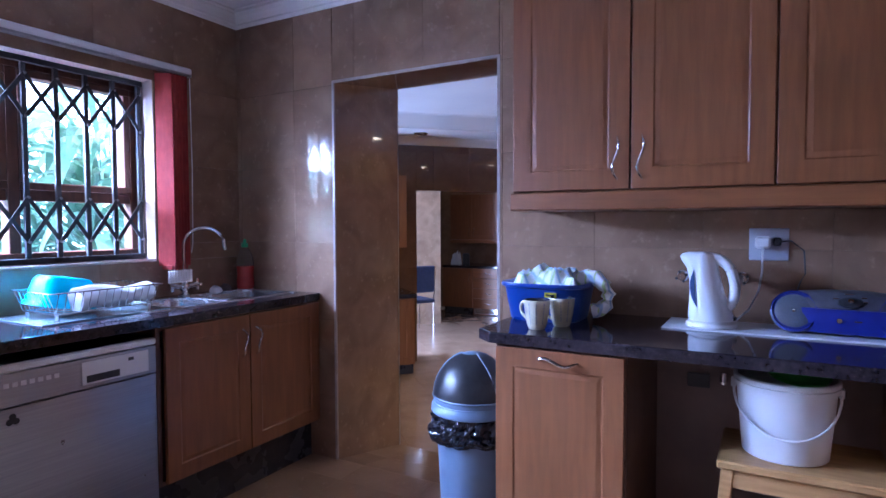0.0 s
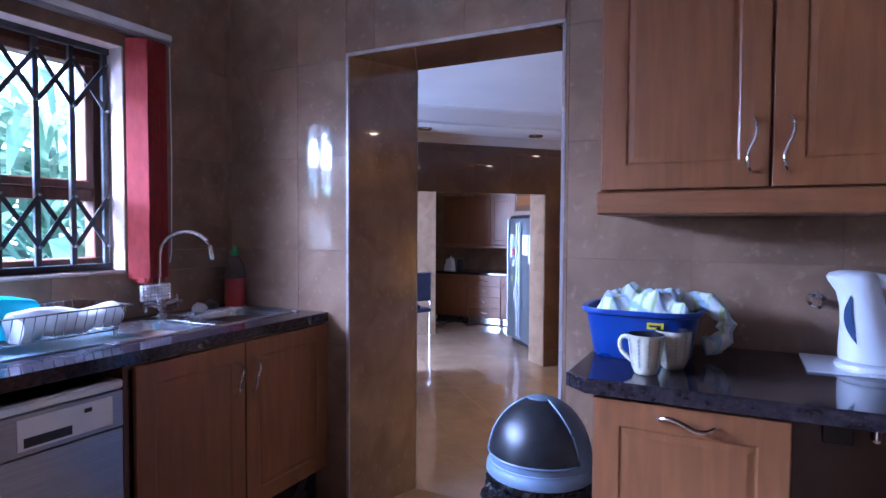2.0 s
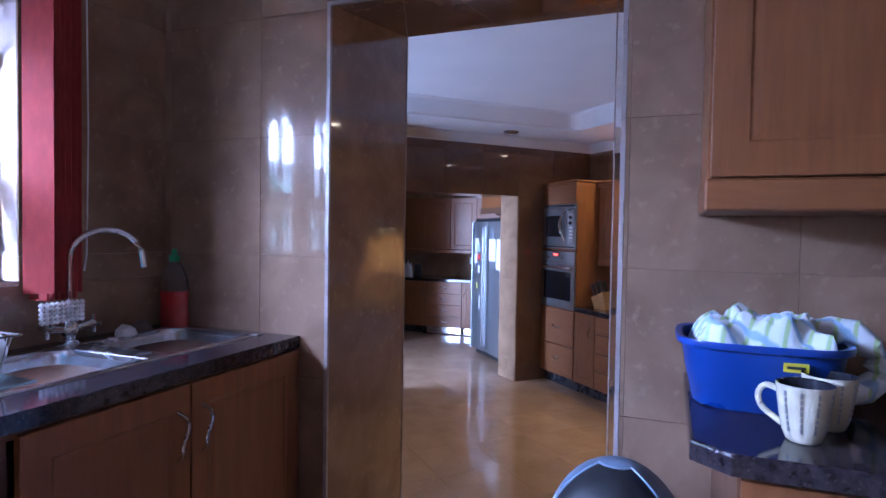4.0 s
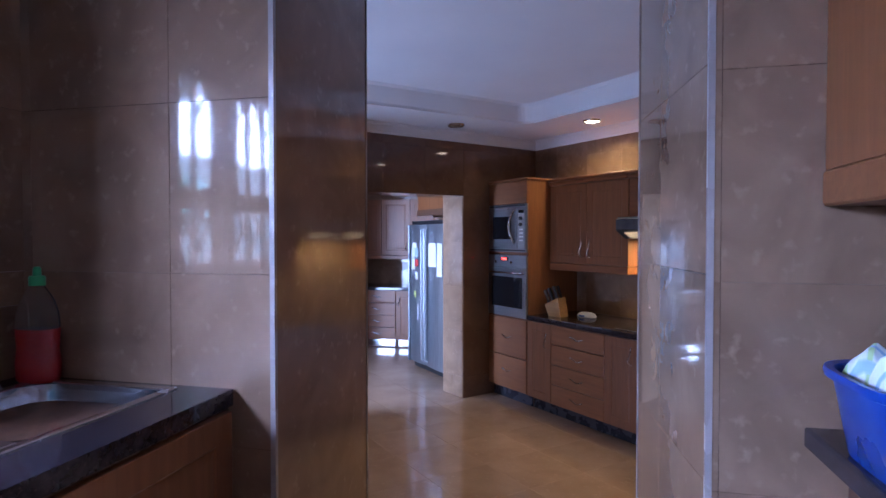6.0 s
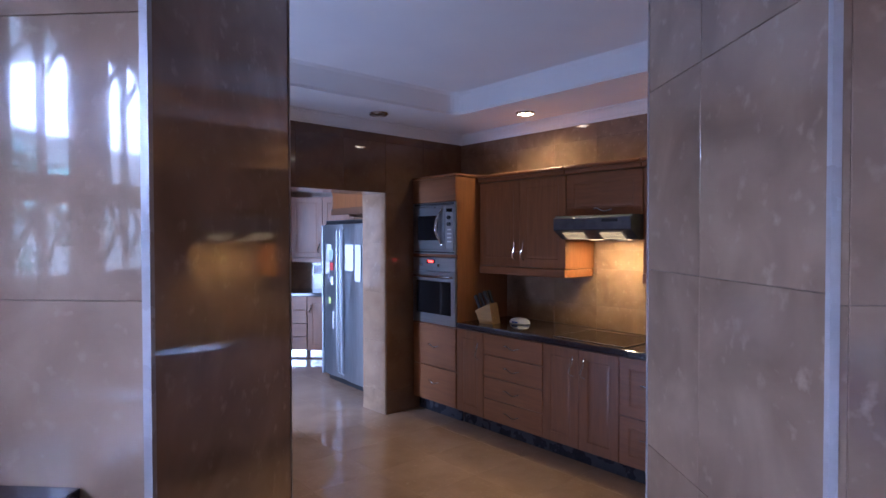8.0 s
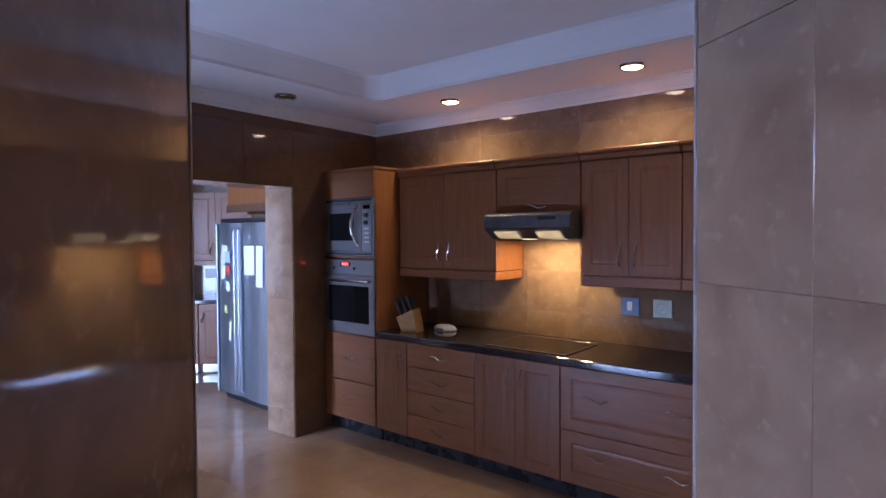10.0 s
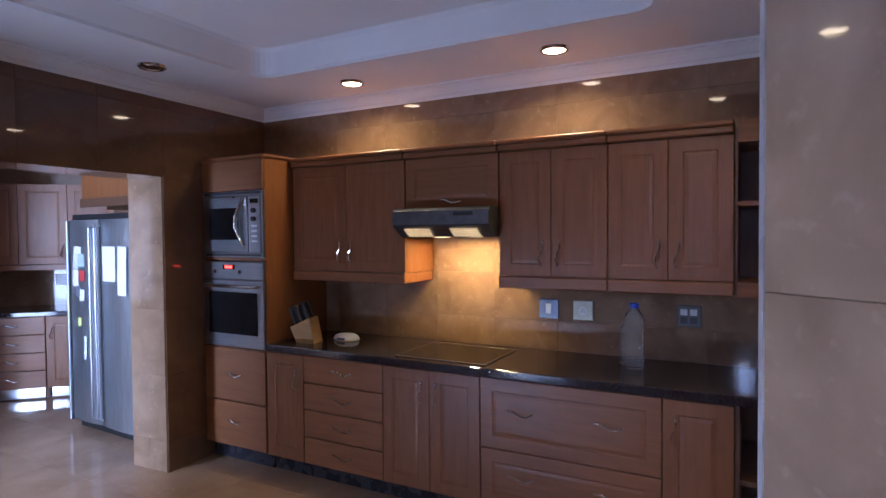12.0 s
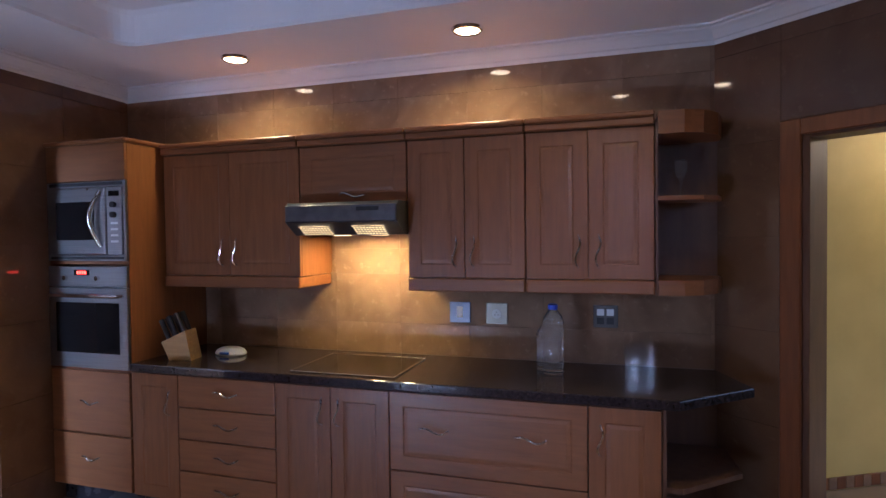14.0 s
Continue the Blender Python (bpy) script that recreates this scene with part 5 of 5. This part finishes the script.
def stool():
    s = thing("step_stool", NEAR @ pose(2.17, -0.36, 0), "small varnished pine step stool", "stool")
    part("seat", boxes((-0.23, 0.23, -0.17, 0.17, 0.54, 0.566), bev=0.005), PINE, s)
    part("apron", boxes((-0.19, 0.19, -0.15, -0.132, 0.48, 0.539)), PINE, s)
    for x in (-0.2, 0.2):
        for y in (-0.14, 0.14):
            bm = boxes((x - 0.018, x + 0.018, y - 0.015, y + 0.015, 0, 0.54), bev=0.003)
            for v in bm.verts:
                v.co.x += (0.54 - v.co.z) * 0.08 * (1 if x > 0 else -1)
            part("leg", bm, PINE, s)
    part("step", boxes((-0.21, 0.21, -0.27, -0.1, 0.25, 0.272), bev=0.004), PINE, s)
stool()
for u in (1.93, 1.985):
    v = thing("stop_valve", NEAR @ pose(u, -0.032, 0.70), "small chrome stop valve on the wall under the worktop", "valve", "valves under the worktop")
    part("body", cone(bmesh.new(), (0, 0, 0), (0, -0.05, 0), 0.011), CHROME, v, smooth=True)
    part("knob", cone(bmesh.new(), (0, -0.045, 0.0), (0, -0.045, 0.035), 0.014), CHROME, v, smooth=True)
for u in (1.775, 1.985):
    v = thing("wall_valve", NEAR @ pose(u, -0.009, 1.092), "small chrome valve with a dark knob on the tiled wall", "valve", "valves behind the kettle")
    part("flange", lathe(bmesh.new(), [(0.024, 0.0), (0.022, 0.006), (0.012, 0.009)], 20), CHROME, v, smooth=True).matrix_local = pose(0, 0, 0, 90, 0, 0)
    part("stem", cone(bmesh.new(), (0, -0.006, 0), (0, -0.045, 0), 0.009), CHROME, v, smooth=True)
    k = part("knob", cone(bmesh.new(), (0, -0.042, 0), (0, -0.062, 0), 0.017, 0.014, 14), CHROME, v, smooth=True)
    for a in range(4):
        c, d = 0.024 * math.cos(math.pi * a / 2 + 0.4), 0.024 * math.sin(math.pi * a / 2 + 0.4)
        part("spoke", cone(bmesh.new(), (0, -0.052, 0), (c, -0.052, d), 0.006, 0.005, 8), BLACK, k)
bx = single("junction_box", boxes((1.80, 1.88, -0.045, -0.031, 0.66, 0.715), bev=0.003), BLACK, NEAR, "small dark box on the panel under the worktop", "socket")

def bin_():
    b = thing("pedal_bin", NEAR @ pose(1.005, -0.335, 0), "blue-grey plastic bin with a black domed lid and bin bag", "bin")
    GREY = noisy(base("blue_grey_plastic", (0.16, 0.22, 0.30)), (0.13, 0.19, 0.26), (0.17, 0.235, 0.31), 8, rough=(0.35, 0.5), vary=0)
    part("body", lathe(bmesh.new(), [(0.125, 0.0), (0.13, 0.008), (0.155, 0.53)], 40), GREY, b, smooth=True)
    bm = lathe(bmesh.new(), [(0.160, 0.415)] + [(0.176 + 0.008 * math.sin(k * 0.5), 0.42 + 0.0095 * k) for k in range(12)] + [(0.167, 0.532)], 110)
    for v in bm.verts:
        q = v.co * 26
        f = abs(noise.noise(q)) * 1.5 + noise.noise(v.co * 55) * 0.35 - 0.35
        d = Vector((v.co.x, v.co.y, 0)).normalized()
        v.co += d * (0.022 * f) + Vector((0, 0, noise.noise(v.co * 20) * 0.012))
    part("bin_bag", bm, base("black_bag", (0.012, 0.012, 0.014), 0.16), b, "crinkled black plastic bag")
    part("rim", lathe(bmesh.new(), [(0.170, 0.528), (0.175, 0.532), (0.174, 0.553), (0.168, 0.56), (0.166, 0.57)], 44), GREY, b, smooth=True)
    prof = [(0.164 * math.cos(a), 0.565 + 0.205 * math.sin(a)) for a in [math.pi / 2 * k / 12 for k in range(13)]]
    lid = part("lid", lathe(bmesh.new(), prof[:-1] + [(0.0, 0.77)], 44), GREY, b, smooth=True)
    bm = bmesh.new()
    rows = []
    for i in range(13):
        e = radians(8 + 66 * i / 12)
        row = []
        for j in range(17):
            az = radians(-94) + radians(66) * (j / 16 * 2 - 1) * math.cos(e * 0.55)
            row.append(bm.verts.new((0.169 * math.cos(e) * math.cos(az), 0.169 * math.cos(e) * math.sin(az), 0.565 + 0.211 * math.sin(e))))
        rows.append(row)
    for i in range(12):
        for j in range(16):
            bm.faces.new((rows[i][j], rows[i][j + 1], rows[i + 1][j + 1], rows[i + 1][j]))
    edge = [v.co.copy() for v in rows[0]] + [r[-1].co.copy() for r in rows] + [v.co.copy() for v in rows[-1][::-1]] + [r[0].co.copy() for r in rows[::-1]]
    part("flap", bm, BLACK, lid, "glossy black swing flap", smooth=True)
    part("flap_rim", tube(bmesh.new(), [p for k, p in enumerate(edge) if k == 0 or (p - edge[k - 1]).length > 1e-4], 0.004, 6), GREY, lid, smooth=True)
bin_()

def scourers():
    for u, n, c in ((-0.60, -0.30, (0.5, 0.5, 0.5)), (-0.64, -0.20, (0.08, 0.06, 0.05))):
        bm = lathe(bmesh.new(), [(0.02, 0.0), (0.034, 0.01), (0.03, 0.03), (0.012, 0.042)], 20)
        for v in bm.verts:
            v.co += Vector((noise.noise(v.co * 60), noise.noise(v.co * 70), noise.noise(v.co * 55))) * 0.006
        single("scourer", bm, base("scourer", c, 0.7), NEAR @ pose(u, n, 0.92), "small pot scourer behind the sink", "scourer", smooth=True)
scourers()

# ---- small things: large kitchen ----
def water_bottle(x, y, h, r, capped):
    b = thing("water_bottle", FAR @ pose(x, y, 0.597), "clear ribbed plastic water bottle" + (" with a blue cap" if capped else ", uncapped"), "bottle", "water bottles")
    prof = [(r * 0.85, 0.0), (r, 0.008)]
    for k in range(14):
        z = 0.02 + (h * 0.68) * k / 13
        prof.append((r * (1.0 if k % 2 else 0.92), z))
    prof += [(r, h * 0.73), (r * 0.85, h * 0.82), (r * 0.42, h * 0.90), (r * 0.36, h * 0.94)]
    part("shell", lathe(bmesh.new(), prof, 28), CLEAR, b, smooth=True)
    if capped:
        part("cap", lathe(bmesh.new(), [(r * 0.44, h * 0.92), (r * 0.44, h * 0.985), (r * 0.3, h)], 20), base("blue_cap", (0.02, 0.06, 0.45), 0.35), b, "blue screw cap", smooth=True)
water_bottle(2.82, -0.27, 0.335, 0.052, True)
water_bottle(2.765, -0.20, 0.235, 0.036, False)

# chrome plate whose blue reflection is painted as its base colour
socket(FAR @ pose(2.225, -0.008, 0.785), 0.118, 0.115, "chrome wall switch plate with its blue reflection painted in", mat=base("blue_reflection_plate", (0.09, 0.14, 0.29), 0.25), cat="switch")
part("rocker", boxes((0.042, 0.075, -0.014, -0.0095, 0.03, 0.09), bev=0.002), WHITE, bpy.data.objects["wall_socket.001"])
g = socket(FAR @ pose(2.43, -0.008, 0.785), 0.118, 0.115, "brass round-pin wall socket plate", mat=base("brushed_brass", (0.24, 0.215, 0.155), 0.35, 0.4))
part("socket_face", cone(bmesh.new(), (0.059, -0.0095, 0.055), (0.059, -0.013, 0.055), 0.026), base("socket_cream", (0.30, 0.28, 0.22), 0.4), g, smooth=True)
for x, z in ((0.050, 0.05), (0.068, 0.05), (0.059, 0.064)):
    part("pin_hole", cone(bmesh.new(), (x, -0.0128, z), (x, -0.0136, z), 0.0035, seg=10), BLACK, g)
g = socket(FAR @ pose(2.995, -0.008, 0.785), 0.122, 0.115, "steel double wall socket plate", mat=base("steel_plate", (0.12, 0.115, 0.11), 0.3, 0.5))
for k, (x, z) in enumerate(((0.018, 0.062), (0.066, 0.062), (0.018, 0.018), (0.066, 0.018))):
    part("socket_face" if k > 1 else "rocker", boxes((x, x + 0.036, -0.0125, -0.0095, z, z + 0.034), bev=0.001), BLACK if k > 1 else WHITE, g)

def knife_block():
    k = thing("knife_block", FAR @ pose(0.80, -0.44, 0.597, rz=10), "pale wooden knife block full of black-handled knives", "knife block")
    bm = prism(bmesh.new(), [(-0.055, 0.0), (0.075, 0.0), (0.04, 0.165), (-0.10, 0.10)], -0.055, 0.055)
    bmesh.ops.rotate(bm, verts=bm.verts, cent=(0, 0, 0), matrix=Matrix.Rotation(radians(90), 3, 'X'))
    part("block", bm, PINE, k)
    for i in range(3):
        for j in range(2):
            x, y = -0.07 + 0.045 * i, -0.028 + 0.056 * j
            z = 0.115 + 0.02 * i
            bm = bmesh.new()
            cone(bm, (x, y, z), (x - 0.045, y, z + 0.105), 0.012, 0.015, 10)
            part("knife_handle", bm, BLACK, k, smooth=True)
knife_block()

sc = thing("kitchen_scale", FAR @ pose(0.98, -0.27, 0.597), "small white and blue kitchen scale", "scale")
part("body", lathe(bmesh.new(), [(0.075, 0.0), (0.082, 0.008), (0.07, 0.03), (0.05, 0.04)], 32, sx=1.2, sy=0.8), WHITE, sc, smooth=True)
part("dial", boxes((-0.03, 0.03, -0.067, -0.05, 0.008, 0.022), bev=0.003), base("blue_dial", (0.05, 0.15, 0.5), 0.3), sc)

gl = thing("wine_glass", FAR @ pose(3.40, -0.19, 1.431), "small clear stemmed glass on the end shelf", "glass")
part("glass_body", lathe(bmesh.new(), [(0.03, 0.0), (0.028, 0.003), (0.004, 0.006), (0.004, 0.07), (0.022, 0.10), (0.03, 0.135), (0.026, 0.17)], 24), THIN, gl, smooth=True)

# ---- small things: breakfast room ----
PAPER = base("paper", (0.75, 0.76, 0.74), 0.7)
FM = pose(3.09, 8.14, FLOOR, rz=-90)
def note(x, z, w, h, colour, label, tilt=0.0):
    k = (x + w / 2 - 0.415) / 0.515 if x > 0.41 else (x + w / 2) / 0.41
    y = -0.018 * math.sin(math.pi * min(max(k, 0.05), 0.95)) - 0.003
    bm = boxes((-w / 2, w / 2, -0.0015, 0.0005, -h / 2, h / 2))
    single("fridge_note", bm, base("note", colour, 0.6), FM @ pose(x + w / 2, y - 0.003, z, 0, tilt, 0), label, "note", "papers and magnets on the fridge")
note(0.50, 1.32, 0.17, 0.26, (0.75, 0.76, 0.74), "white sheet of paper held to the fridge door")
note(0.70, 1.27, 0.11, 0.36, (0.74, 0.75, 0.76), "long white list held to the fridge door", 2)
for x, z, w, h, c in ((0.10, 1.42, 0.10, 0.06, (0.7, 0.7, 0.66)), (0.08, 1.33, 0.07, 0.12, (0.6, 0.62, 0.6)), (0.16, 1.34, 0.09, 0.10, (0.35, 0.45, 0.5)), (0.07, 1.20, 0.08, 0.13, (0.72, 0.7, 0.66)), (0.17, 1.22, 0.08, 0.08, (0.5, 0.05, 0.05)), (0.12, 1.10, 0.06, 0.08, (0.15, 0.16, 0.2)), (0.18, 1.07, 0.06, 0.09, (0.7, 0.72, 0.74)), (0.14, 0.86, 0.05, 0.07, (0.55, 0.6, 0.2)), (0.22, 0.66, 0.035, 0.18, (0.72, 0.74, 0.76))):
    note(x, z, w, h, c, "small coloured card held to the fridge door", 3)
socket(BREAK @ pose(1.02, 0.612, 0.80), 0.12, 0.11, "small pale wall socket above the breakfast worktop")
bm = cloth_mesh(4.2, 0.16, 0.12, 0.22, 14, 12)
single("shopping_bag", bm, base("white_bag", (0.7, 0.7, 0.68), 0.6), BREAK @ pose(0.13, 0.2, 0.597), "crumpled white bag standing on the breakfast worktop", "bag", smooth=True)
single("canister", lathe(bmesh.new(), [(0.06, 0), (0.062, 0.01), (0.062, 0.16), (0.05, 0.19), (0.0, 0.195)], 24), BLACK, BREAK @ pose(0.27, 0.3, 0.597), "dark kettle-shaped canister on the breakfast worktop", "canister", smooth=True)

# ---- outside the window: strap-leaved shrubs on a lawn ----
LEAF = noisy(base("strap_leaf", (0.06, 0.12, 0.04)), (0.05, 0.13, 0.08), (0.12, 0.25, 0.17), 12, stretch=(1, 1, 0.3), rough=(0.2, 0.35), vary=0.2)
def leafy(m):
    """Lets part of the daylight through the leaves."""
    N, Lk = m.node_tree.nodes, m.node_tree.links.new
    tr, mx = N.new("ShaderNodeBsdfTranslucent"), N.new("ShaderNodeMixShader")
    tr.inputs[0].default_value = (0.28, 0.56, 0.44, 1)
    mx.inputs[0].default_value = 0.45
    Lk(N["Principled BSDF"].outputs[0], mx.inputs[1]); Lk(tr.outputs[0], mx.inputs[2])
    Lk(mx.outputs[0], N["Material Output"].inputs[0])
leafy(LEAF)
setting("ground", boxes((-60, 0, -60, 60, -0.62, -0.6)), noisy(base("lawn", (0.06, 0.1, 0.03)), (0.05, 0.09, 0.03), (0.09, 0.13, 0.05), 3, rough=(0.8, 0.9), vary=0), NEAR @ pose(-1.05, 0, 0), "green lawn outside the window")

setting("pavement_garden", boxes((-7.0, -4.62, -3.2, 1.4, -0.42, -0.30)), noisy(base("pale_paving", (0.6, 0.58, 0.54)), (0.55, 0.53, 0.49), (0.68, 0.66, 0.62), 5, rough=(0.7, 0.85), vary=0), ARCH, "pale sunlit paving outside the garden door")
# added glowing panel in place of bright sky; it also lights the room
setting("backdrop", boxes((-7.1, -7.0, -14, 4.6, -0.6, 7.0)), glow("sky_glow", (0.60, 0.82, 1.0), 3.8), NEAR, "glowing pale blue panel behind the shrubs, in place of bright sky")

def shrub(m, count, height, seed):
    rnd = random.Random(seed)
    t = thing("strap_leaf_shrub", m, "tall green strap-leaved shrub outside the window", "shrub", "shrubs outside the window")
    part("stem", tube(bmesh.new(), [(0, 0, 0), (0.03, 0.02, height * 0.35), (0.0, 0.05, height * 0.75)], 0.022, 8), LEAF, t)
    verts, faces = [], []
    for k in range(count):
        az, z0 = rnd.uniform(0, 2 * math.pi), height * rnd.uniform(0.1, 0.8)
        ln, wd, up = rnd.uniform(0.5, 1.1), rnd.uniform(0.02, 0.062), rnd.uniform(0.3, 1.2)
        d, side = Vector((math.cos(az), math.sin(az), 0)), Vector((-math.sin(az), math.cos(az), 0))
        b = len(verts)
        for i in range(7):
            s = i / 6
            p = d * (ln * s * (1 - 0.15 * s)) + Vector((0, 0, z0 + up * ln * s - 1.1 * ln * s * s))
            w = wd * (math.sin(math.pi * (0.12 + 0.88 * s)) + 0.05)
            tw = side * w + Vector((0, 0, w * 0.4 * rnd.uniform(-1, 1)))
            verts += [tuple(p - tw), tuple(p + tw)]
        for i in range(6):
            faces.append((b + 2 * i, b + 2 * i + 1, b + 2 * i + 3, b + 2 * i + 2))
    me = bpy.data.meshes.new("leaves")
    me.from_pydata(verts, [], faces)
    me.materials.append(LEAF)
    ob = new("leaves", me)
    ob.parent = t
    tagged(ob, "long arching green leaves", kind="stuff")

for k, (u, n, h) in enumerate(((-1.95, -0.2, 3.0), (-2.1, -1.0, 2.8), (-2.0, -1.7, 3.1), (-2.6, 0.1, 3.5), (-2.7, -0.6, 3.3), (-2.6, -1.4, 3.4), (-2.4, -2.3, 3.2), (-3.4, 0.9, 3.8), (-3.5, -0.2, 3.6))):
    shrub(NEAR @ pose(u, n, -0.6), 120, h, k)

# ---- tiles, piece by piece ----
tile_meshes = {}
def tile_mesh(w, h, mat):
    key = (round(w, 3), round(h, 3), mat.name)
    if key not in tile_meshes:
        g, c, t = 0.0004, 0.0008, 0.008
        me = bpy.data.meshes.new("tile")
        v = [(g, 0, g), (w - g, 0, g), (w - g, 0, h - g), (g, 0, h - g), (g, -t + c, g), (w - g, -t + c, g), (w - g, -t + c, h - g), (g, -t + c, h - g),
             (g + c, -t, g + c), (w - g - c, -t, g + c), (w - g - c, -t, h - g - c), (g + c, -t, h - g - c)]
        f = [(8, 9, 10, 11)]
        for a, b in ((0, 4), (4, 8)):
            for i in range(4):
                j = (i + 1) % 4
                f.append((a + i, a + j, b + j, b + i))
        me.from_pydata(v, [], f)
        me.materials.append(mat)
        tile_meshes[key] = me
    return tile_meshes[key]

def tiles(parent, m, rects, px, pz, ox, oz, mat):
    """Lays tiles on the plane y 0 of m, facing -y, cut to each rectangle (x0, x1, z0, z1)."""
    inv = parent.matrix_world.inverted()
    for x0, x1, z0, z1 in rects:
        for i in range(math.floor((x0 - ox) / px), math.ceil((x1 - ox) / px)):
            for k in range(math.floor((z0 - oz) / pz), math.ceil((z1 - oz) / pz)):
                a, b = max(x0, ox + i * px), min(x1, ox + (i + 1) * px)
                c, d = max(z0, oz + k * pz), min(z1, oz + (k + 1) * pz)
                if b - a > 0.012 and d - c > 0.012:
                    ob = new("tile", tile_mesh(b - a, d - c, mat))
                    ob.parent = parent
                    ob.matrix_local = inv @ m @ Matrix.Translation((a, 0, c))

bpy.context.view_layer.update()
T = 0.425
tiles(wall_door, NEAR, [(W0, -0.004, 0, 2.47), (0.0, DOOR_W, DOOR_H + 0.004, 2.47), (DOOR_W + 0.004, 1.42, 0, 2.47), (1.42, RIGHT, 0.6, 1.6)], T, T, -0.28, 1.20, TILE)
tiles(wall_window, NEAR @ pose(W0, 0, 0, rz=90), [(-2.8, 0, 0.86, WIN[2] - 0.015), (-2.8, 0, WIN[3], 2.47), (WIN[1], 0, WIN[2] - 0.015, WIN[3])], T, T, -0.008, 1.20, TILE)
tiles(wall_door, NEAR @ pose(0, 0, 0, rz=90), [(0.0, THICK, -0.2, DOOR_H + RISE)], 0.61, 2.6, 0.0, -0.2, TILE)
tiles(wall_door, NEAR @ pose(0.904, THICK, 0, rz=-83.1), [(0.0, 0.614, -0.2, DOOR_H + RISE)], T, T, 0.255, 1.215, TILE)
SLOPE = math.degrees(math.atan2(RISE, THICK))
tiles(wall_door, NEAR @ pose(0, 0, DOOR_H, rx=90 + SLOPE), [(0.0, 0.93, -THICK / math.cos(radians(SLOPE)), 0)], T, 0.62, 0.0, -0.62, TILE)
tiles(wall_hob, FAR, [(0.6, 3.57, 0.598, 1.05), (1.497, 2.112, 1.05, 1.43), (0.0, 3.57, 1.80, CEIL - 0.07)], 0.405, T, 0.31, 0.345, TILE)
# arch face in the dimmed copy, its lit jamb in the plain tile
tiles(wall_arch, ARCH, [(-3.4, ARCH_L, FLOOR, CEIL - 0.07), (ARCH_R, -0.03, FLOOR, CEIL - 0.07), (ARCH_L, ARCH_R, ARCH_T, CEIL - 0.07)], T, T, ARCH_R, 0.82, DIMTILE)
tiles(wall_arch, ARCH @ pose(ARCH_R, 0.32, 0, rz=-90), [(0, 0.32, FLOOR, ARCH_T)], 0.32, T, 0, 0.82, TILE)
tiles(wall_slant, SLANT, [(0.0, 0.315, FLOOR, CEIL - 0.07), (0.315, 1.3, 1.747, CEIL - 0.07)], T, T, -0.11, 0.82, DIMTILE)
FT = 0.45
tiles(floor_near, NEAR @ pose(0, 0, -0.008, rx=-90), [(W0 + 0.3, 2.4, -3.0, 0)], FT, FT, 0.18, -0.2, FTILE)
tiles(floor_near, NEAR @ pose(0, 0, -0.008, rx=-90 - math.degrees(math.atan2(FALL, THICK))), [(0.01, 0.90, 0, THICK)], FT, FT, 0.18, -0.2, FTILE)
floor_far = bpy.data.objects["floor_large_kitchen"]
tiles(floor_far, FAR @ pose(0, 0, FLOOR - 0.008, rx=-90), [(-3.6, 4.05, -4.4, 0.0)], FT, FT, 0.1, 0.12, FTILE)
